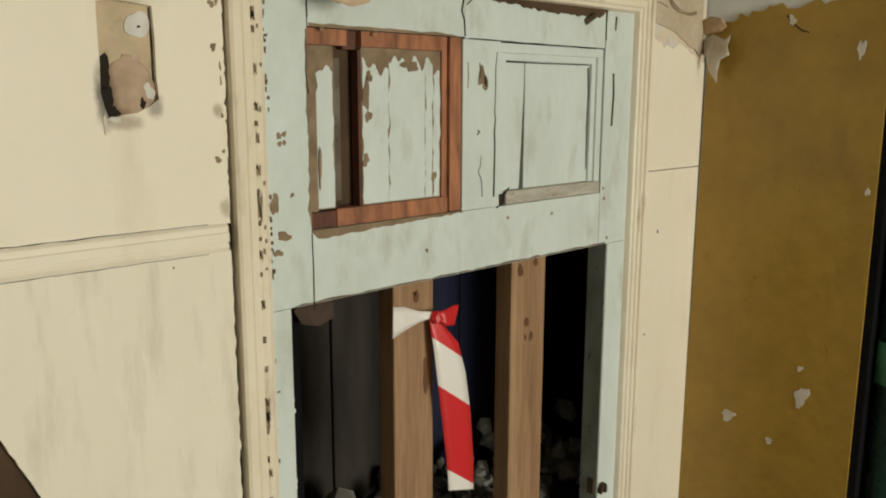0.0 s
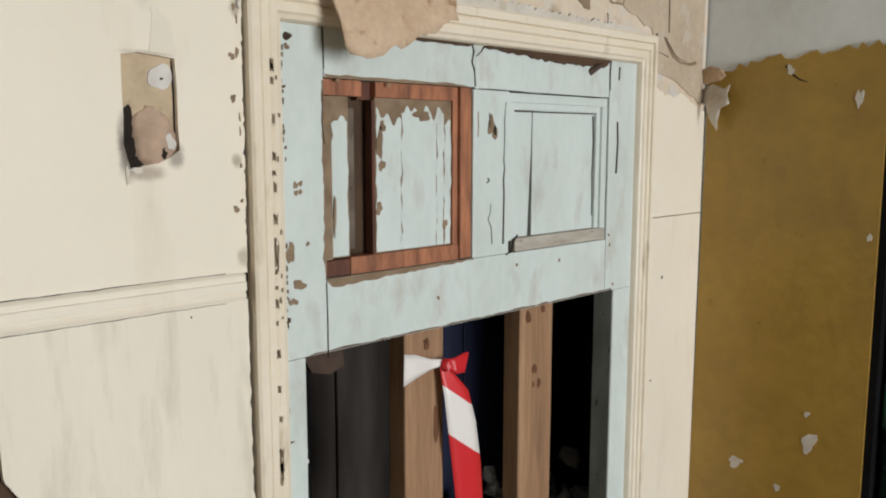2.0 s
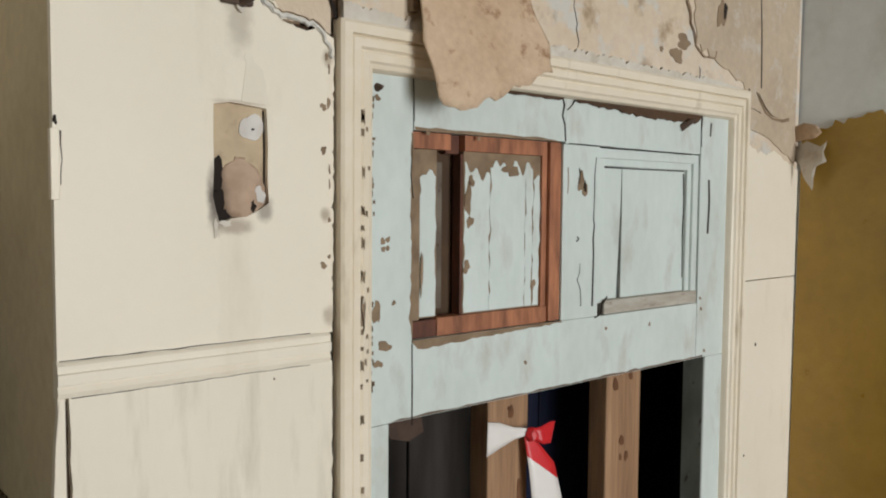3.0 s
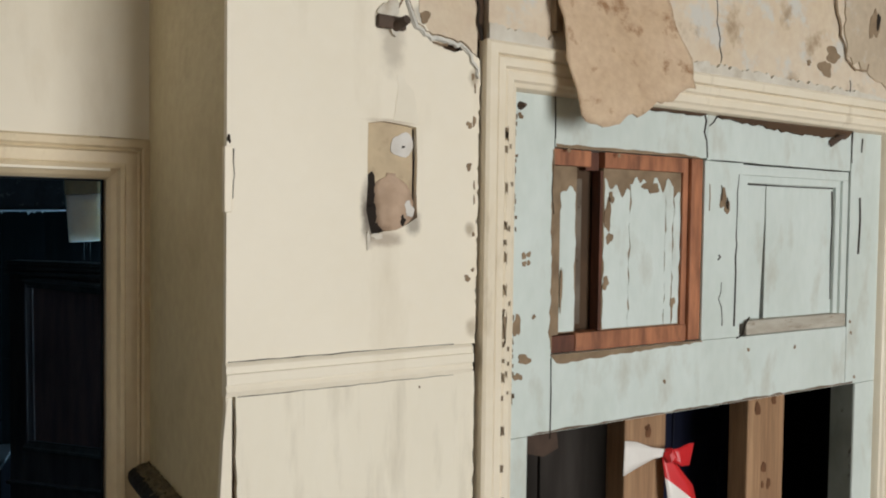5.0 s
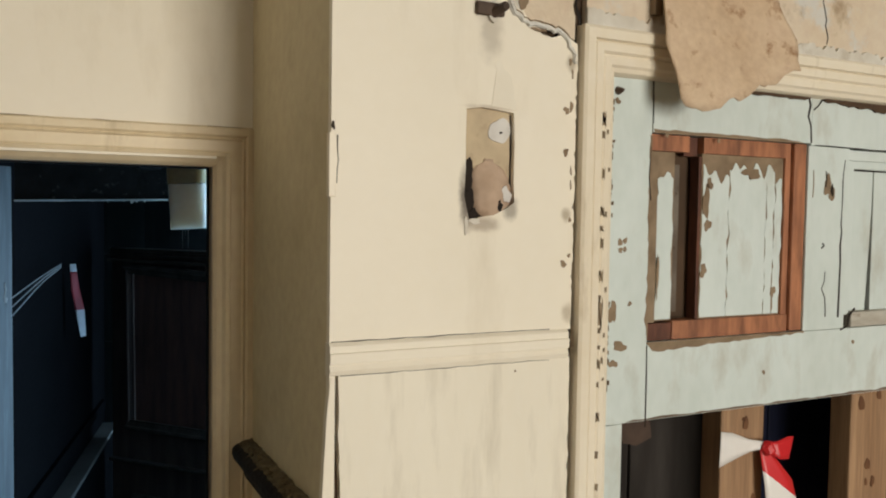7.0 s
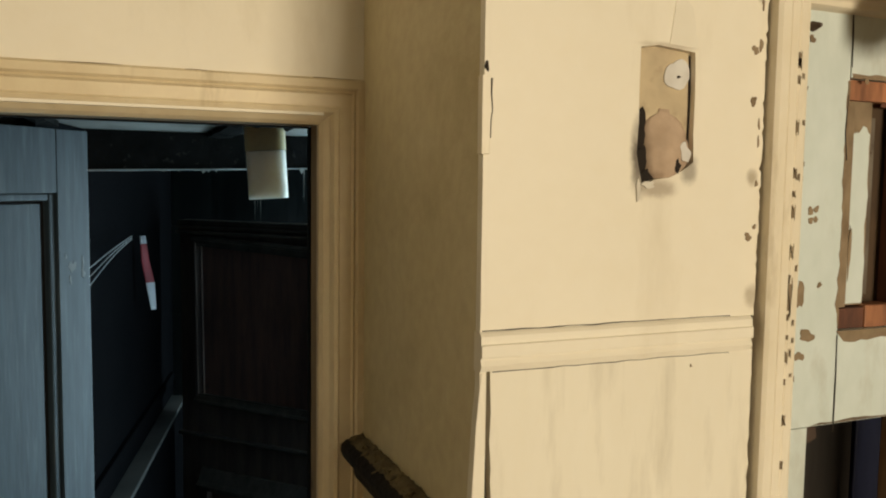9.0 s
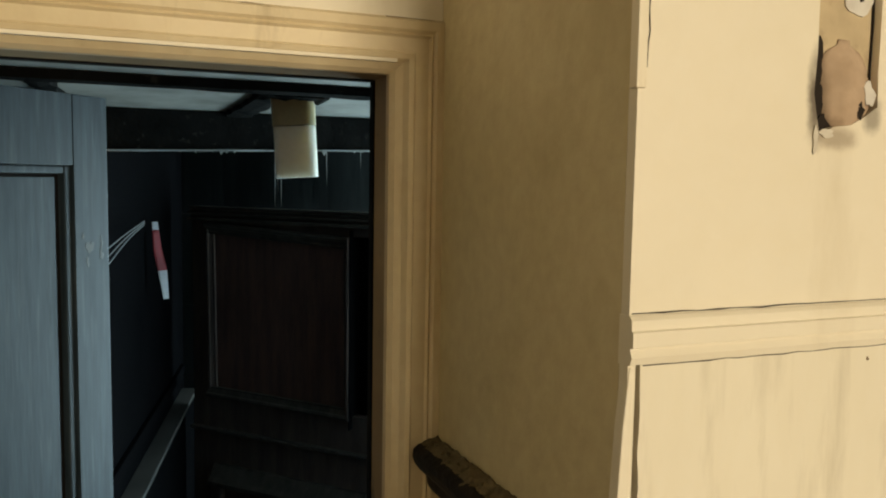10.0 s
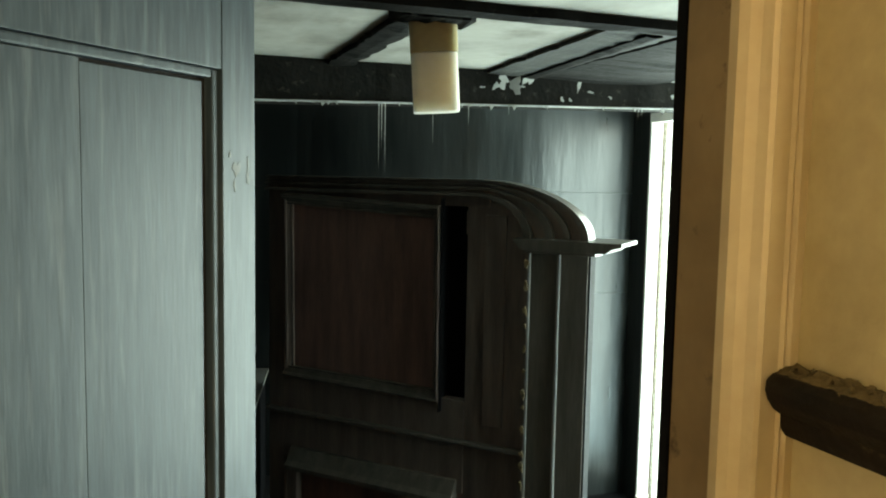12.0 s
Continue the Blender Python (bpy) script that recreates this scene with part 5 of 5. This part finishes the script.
for _ in range(7):
    x = rng.uniform(0.72, 1.55)
    blob(bm, x, low(x) + rng.uniform(0.02, 0.085), rng.uniform(0.003, 0.012), rng.uniform(0.002, 0.006), 3.200, 0.004, 8, 0.7)
for x, l in ((0.405, 0.20), (0.414, 0.14), (0.425, 0.21), (0.58, 0.12), (0.70, 0.06), (0.84, 0.03), (1.33, 0.04), (1.345, 0.03)):
    prism(bm, [(x, low(x)), (x + 0.003, low(x)), (x + 0.0018, low(x) - l)], lambda p, q, t: (p, t, q), 3.190, 3.1912)
tagged(part("cobweb", bm, COBWEB, beam), kind="stuff")
# flakes of ceiling board hanging at the beam
bm = bmesh.new()
for cx, cz, rx, rz, tilt in ((0.815, 1.895, 0.020, 0.018, 25), (0.858, 1.885, 0.024, 0.020, -15), (0.905, 1.905, 0.014, 0.020, 40), (0.79, 1.880, 0.010, 0.012, 10), (1.09, 1.895, 0.005, 0.020, 5)):
    one = bmesh.new()
    blob(one, 0, 0, rx, rz, 0, 0.0015, 9, 0.6)
    bmesh.ops.transform(one, matrix=pose(cx, 3.18, cz, tilt * 0.6, tilt, tilt * 0.5), verts=one.verts)
    me = bpy.data.meshes.new("flakes")
    one.to_mesh(me)
    one.free()
    bm.from_mesh(me)
    bpy.data.meshes.remove(me)
part("hanging_flakes", bm, COBWEB, beam, "torn pale flakes of ceiling board")

# hanging light fitting
lamp = tagged(new("ceiling_light"), "cream plastic ceiling light box hanging at a slight tilt", "ceiling light")
lamp.matrix_basis = pose(0.300, 2.385, 1.725, 0, -3.5, -18)


def rounded(w, d, r, n=5):
    pts = []
    for cx, cy, a0 in ((w - r, d - r, 0), (-w + r, d - r, 90), (-w + r, -d + r, 180), (w - r, -d + r, 270)):
        for i in range(n + 1):
            a = radians(a0 + 90 * i / n)
            pts.append((cx + r * math.cos(a), cy + r * math.sin(a)))
    return pts


bm = bmesh.new()
prism(bm, rounded(0.048, 0.034, 0.018), lambda p, q, t: (p, q, t), 0.0, 0.120)
part("cover", bm, CREAM_PLASTIC, lamp, bevel=0.002)
bm = bmesh.new()
prism(bm, rounded(0.0495, 0.0355, 0.019), lambda p, q, t: (p, q, t), 0.121, 0.187)
housing = part("housing", bm, TAN_PLASTIC, lamp, "yellowed plastic housing", bevel=0.002)
bm = bmesh.new()
prism(bm, rounded(0.03, 0.02, 0.01), lambda p, q, t: (p, q, t), 0.187, 0.20)
part("mounting", bm, BLACK, housing)

# panelled screen with a curved shoulder and a post
scr = tagged(new("panelled_screen"), "dark stained panelled wooden screen with curved shoulder and post", "wooden screen")
scr.matrix_basis = pose(0.328, 4.42, 0, 0, 0, -48)


def bevel_bar(name, mat, a, b, wide, deep, parent):
    """A moulded bar on the face of the screen from a to b in (u, z): a bead, a hollow and a flat, mitred by overlap."""
    (au, az), (bu, bz) = a, b
    length = math.hypot(bu - au, bz - az)
    nu, nz = -(bz - az) / length, (bu - au) / length
    bm = bmesh.new()
    prof = [(0, 0.012), (0, -deep), (0.18 * wide, -deep * 1.12), (0.36 * wide, -deep), (0.42 * wide, -deep * 0.72), (0.78 * wide, -deep * 0.30), (0.84 * wide, -deep * 0.42), (wide, -deep * 0.36), (wide, 0.012)]
    ends = [[bm.verts.new((pu + nu * w, d, pz + nz * w)) for w, d in prof] for pu, pz in ((au + nz * 0.0, az), (bu, bz))]
    for k in range(len(prof)):
        m = (k + 1) % len(prof)
        bm.faces.new((ends[0][k], ends[0][m], ends[1][m], ends[1][k]))
    bm.faces.new(ends[0]), bm.faces.new(list(reversed(ends[1])))
    return part(name, bm, mat, parent)


TL, TR, BR, BL = (0.0, 1.505), (0.795, 1.468), (0.800, 0.672), (0.030, 0.680)
boxes("stile", DARK_WOOD, (-0.085, -0.001, 0, 0.05, 0, 1.555), parent=scr, bevel=0.004)
boxes("stile", DARK_WOOD, (0.906, 1.176, 0.004, 0.05, 0, 1.49), parent=scr, bevel=0.003)
boxes("stile_moulding", DARK_WOOD, (0.985, 1.075, -0.004, 0.01, 0.60, 1.44), parent=scr, bevel=0.003)
# black sheets put in for the deep shadow between panel and stile
boxes("gap_shade", SHADE_BLACK, (0.800, 0.907, 0.052, 0.06, 0.50, 1.56), parent=scr)
boxes("gap_side_shade", SHADE_BLACK, (0.7995, 0.804, -0.0245, 0.055, 0.630, 1.50), parent=scr)
boxes("top_rail", DARK_WOOD, (-0.0005, 1.0, 0.0005, 0.05, 1.470, 1.568), parent=scr, bevel=0.002)
boxes("middle_rail", DARK_WOOD, (-0.0005, 0.905, 0.0005, 0.05, 0.520, 0.685), parent=scr, bevel=0.002)
field = boxes("panel", RED_DARK, (0.0, 0.799, 0.006, 0.045, 0.66, 1.49), parent=scr, label="reddish dark mahogany panel")
bevel_bar("panel_bead", POST_WOOD, TR, TL, 0.052, 0.024, field)
bevel_bar("panel_bead", DARK_WOOD, TL, (0.012, 0.680), 0.046, 0.011, field)
bevel_bar("panel_bead", POST_WOOD, (0.012, 0.680), BR, 0.046, 0.026, field)
bevel_bar("panel_bead", DARK_WOOD, BR, TR, 0.034, 0.026, field)
boxes("ledge", POST_WOOD, (-0.085, 1.176, -0.030, 0.003, 0.512, 0.528), parent=scr, bevel=0.005)
boxes("lower_rail", DARK_WOOD, (-0.085, 0.905, 0.001, 0.05, 0.30, 0.512), parent=scr, bevel=0.002)
bm = bmesh.new()
prism(bm, [(0.010, 0.358), (-0.012, 0.354), (-0.040, 0.300), (-0.058, 0.282), (-0.058, 0.262), (0.010, 0.262)], lambda p, q, t: (t, p, q), 0.045, 0.880)
part("lower_bead", bm, POST_WOOD, scr, "dusty slanting moulding", bevel=0.002)
boxes("lower_bead", DARK_WOOD, (0.045, 0.10, -0.040, 0.003, 0.02, 0.262), parent=scr, bevel=0.006)
boxes("lower_bead", DARK_WOOD, (0.825, 0.88, -0.040, 0.003, 0.02, 0.262), parent=scr, bevel=0.006)
boxes("panel", RED_DARK, (0.0005, 0.90, 0.02, 0.05, 0.0, 0.30), parent=scr)
# the post: two boards between lighter grey beads, under a thin wide cap
post = boxes("post", POST_WOOD, (1.178, 1.296, -0.020, 0.05, 0, 1.318), parent=scr, bevel=0.003)
flank = boxes("post", POST_WOOD, (1.298, 1.408, -0.016, 0.05, 0, 1.318), parent=scr, bevel=0.003)
boxes("arris_bead", GREY_BEAD, (1.173, 1.186, -0.028, -0.015, 0, 1.312), parent=post, bevel=0.004)
boxes("arris_bead", GREY_BEAD, (1.290, 1.303, -0.028, -0.012, 0, 1.312), parent=flank, bevel=0.004)
boxes("post_edge", BLACK, (1.4085, 1.416, -0.012, 0.05, 0, 1.318), parent=flank, bevel=0.002)
bm = bmesh.new()
prism(bm, [(1.150, 1.319), (1.480, 1.319), (1.505, 1.338), (1.540, 1.346), (1.540, 1.360), (1.122, 1.360), (1.122, 1.348), (1.138, 1.340)], lambda p, q, t: (p, t, q), -0.055, 0.165)
cap = part("cap", bm, POST_WOOD, scr, bevel=0.002)
boxes("cap_bead", POST_WOOD, (1.160, 1.440, -0.038, 0.10, 1.306, 1.3185), parent=cap, bevel=0.003)


def arc(a, b, n=26):
    return [(0.95 + a * math.cos(radians(90 - 90 * k / n)), 1.361 + b * math.sin(radians(90 - 90 * k / n))) for k in range(n + 1)]


# the arched shoulder: ribs and hollows running over into the top rail
for a0, b0, a1, b1, y0, y1, mat in ((0.205, 0.150, 0.236, 0.164, -0.034, 0.02, POST_WOOD), (0.236, 0.164, 0.292, 0.178, -0.008, 0.02, DARK_WOOD), (0.293, 0.178, 0.322, 0.186, -0.030, 0.02, POST_WOOD), (0.322, 0.186, 0.362, 0.195, -0.006, 0.02, DARK_WOOD),
                                    (0.363, 0.195, 0.385, 0.200, -0.024, 0.02, POST_WOOD), (0.385, 0.200, 0.428, 0.208, -0.004, 0.02, DARK_WOOD), (0.428, 0.208, 0.458, 0.216, -0.022, 0.06, POST_WOOD)):
    bm = bmesh.new()
    outer, inner = arc(a1, b1), arc(a0, b0)
    outer, inner = [(-0.085, outer[0][1])] + outer, [(-0.085, inner[0][1])] + inner
    for k in range(len(outer) - 1):
        prism(bm, [outer[k], outer[k + 1], inner[k + 1], inner[k]], lambda p, q, t: (p, t, q), y0, y1)
    bmesh.ops.remove_doubles(bm, verts=bm.verts[:], dist=0.0004)
    part("shoulder_rib", bm, mat, scr)
bm = bmesh.new()
prism(bm, [(0.90, 1.45)] + arc(0.21, 0.155) + [(1.155, 1.36), (0.90, 1.36)], lambda p, q, t: (p, t, q), 0.006, 0.045)
part("spandrel", bm, DARK_WOOD, scr)
bm = bmesh.new()
z = 0.1
while z < 1.28:
    blob(bm, 1.171, z, rng.uniform(0.004, 0.010), rng.uniform(0.006, 0.02), -0.012, 0.02, 8, 0.45)
    z += rng.uniform(0.02, 0.10)
tagged(part("old_filler", bm, DUST, post), kind="stuff")

# partition with ledge, wires and a strip of tape
side = structure(new("dark_partition"), "partition with its shade put in as black, and a dusty grey ledge")
side.matrix_basis = pose(0.245, 4.85, 0, 0, 0, 77)
# the boards' black holds the partition's shade
boxes("board", SHADE_BLACK, (-2.2, 0.1, 0, 0.05, 0, 1.93), parent=side)
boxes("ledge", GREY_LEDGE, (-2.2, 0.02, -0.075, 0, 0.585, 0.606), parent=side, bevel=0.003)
boxes("ledge_front", SHADE_BLACK, (-2.2, 0.02, -0.06, 0, 0.0, 0.584), parent=side)
boxes("rail", SHADE_BLACK, (-2.2, 0.0, -0.02, 0, 0.70, 0.74), parent=side, bevel=0.004)
hang = tagged(new("hanging_tape"), "strip of red and white barrier tape hanging on the dark partition", "barrier tape")
hang.matrix_basis = pose(0.067, 3.93, 0, 0, 0, 12)
runs = glide([((-0.014, -0.02, 1.535), (0.010, -0.02, 1.535)), ((-0.012, -0.03, 1.43), (0.024, -0.02, 1.43)), ((0.002, -0.04, 1.34), (0.042, -0.03, 1.34)), ((0.022, -0.045, 1.225), (0.047, -0.035, 1.225))], 40)
for first, last, mat in ((0, 5, DIMMED_TAPE_WHITE), (5, 27, DIMMED_TAPE_RED), (27, 40, DIMMED_TAPE_WHITE)):
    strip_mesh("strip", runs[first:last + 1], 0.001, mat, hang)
wires = tagged(new("loose_wires"), "thin grey wires sticking out of the dark partition", "wires")
for i in range(3):
    cu = bpy.data.curves.new("wire", "CURVE")
    cu.dimensions, cu.bevel_depth = "3D", 0.0016
    sp = cu.splines.new("BEZIER")
    sp.bezier_points.add(2)
    for bp, co in zip(sp.bezier_points, ((0.016, 3.60, 1.555 - 0.006 * i), (-0.055, 3.20, 1.540 - 0.012 * i), (-0.135, 2.75, 1.515 - 0.026 * i))):
        bp.co, bp.handle_left_type, bp.handle_right_type = co, "AUTO", "AUTO"
    cu.materials.append(WIRE_GREY)
    ob = new("wire", cu)
    ob.parent = wires
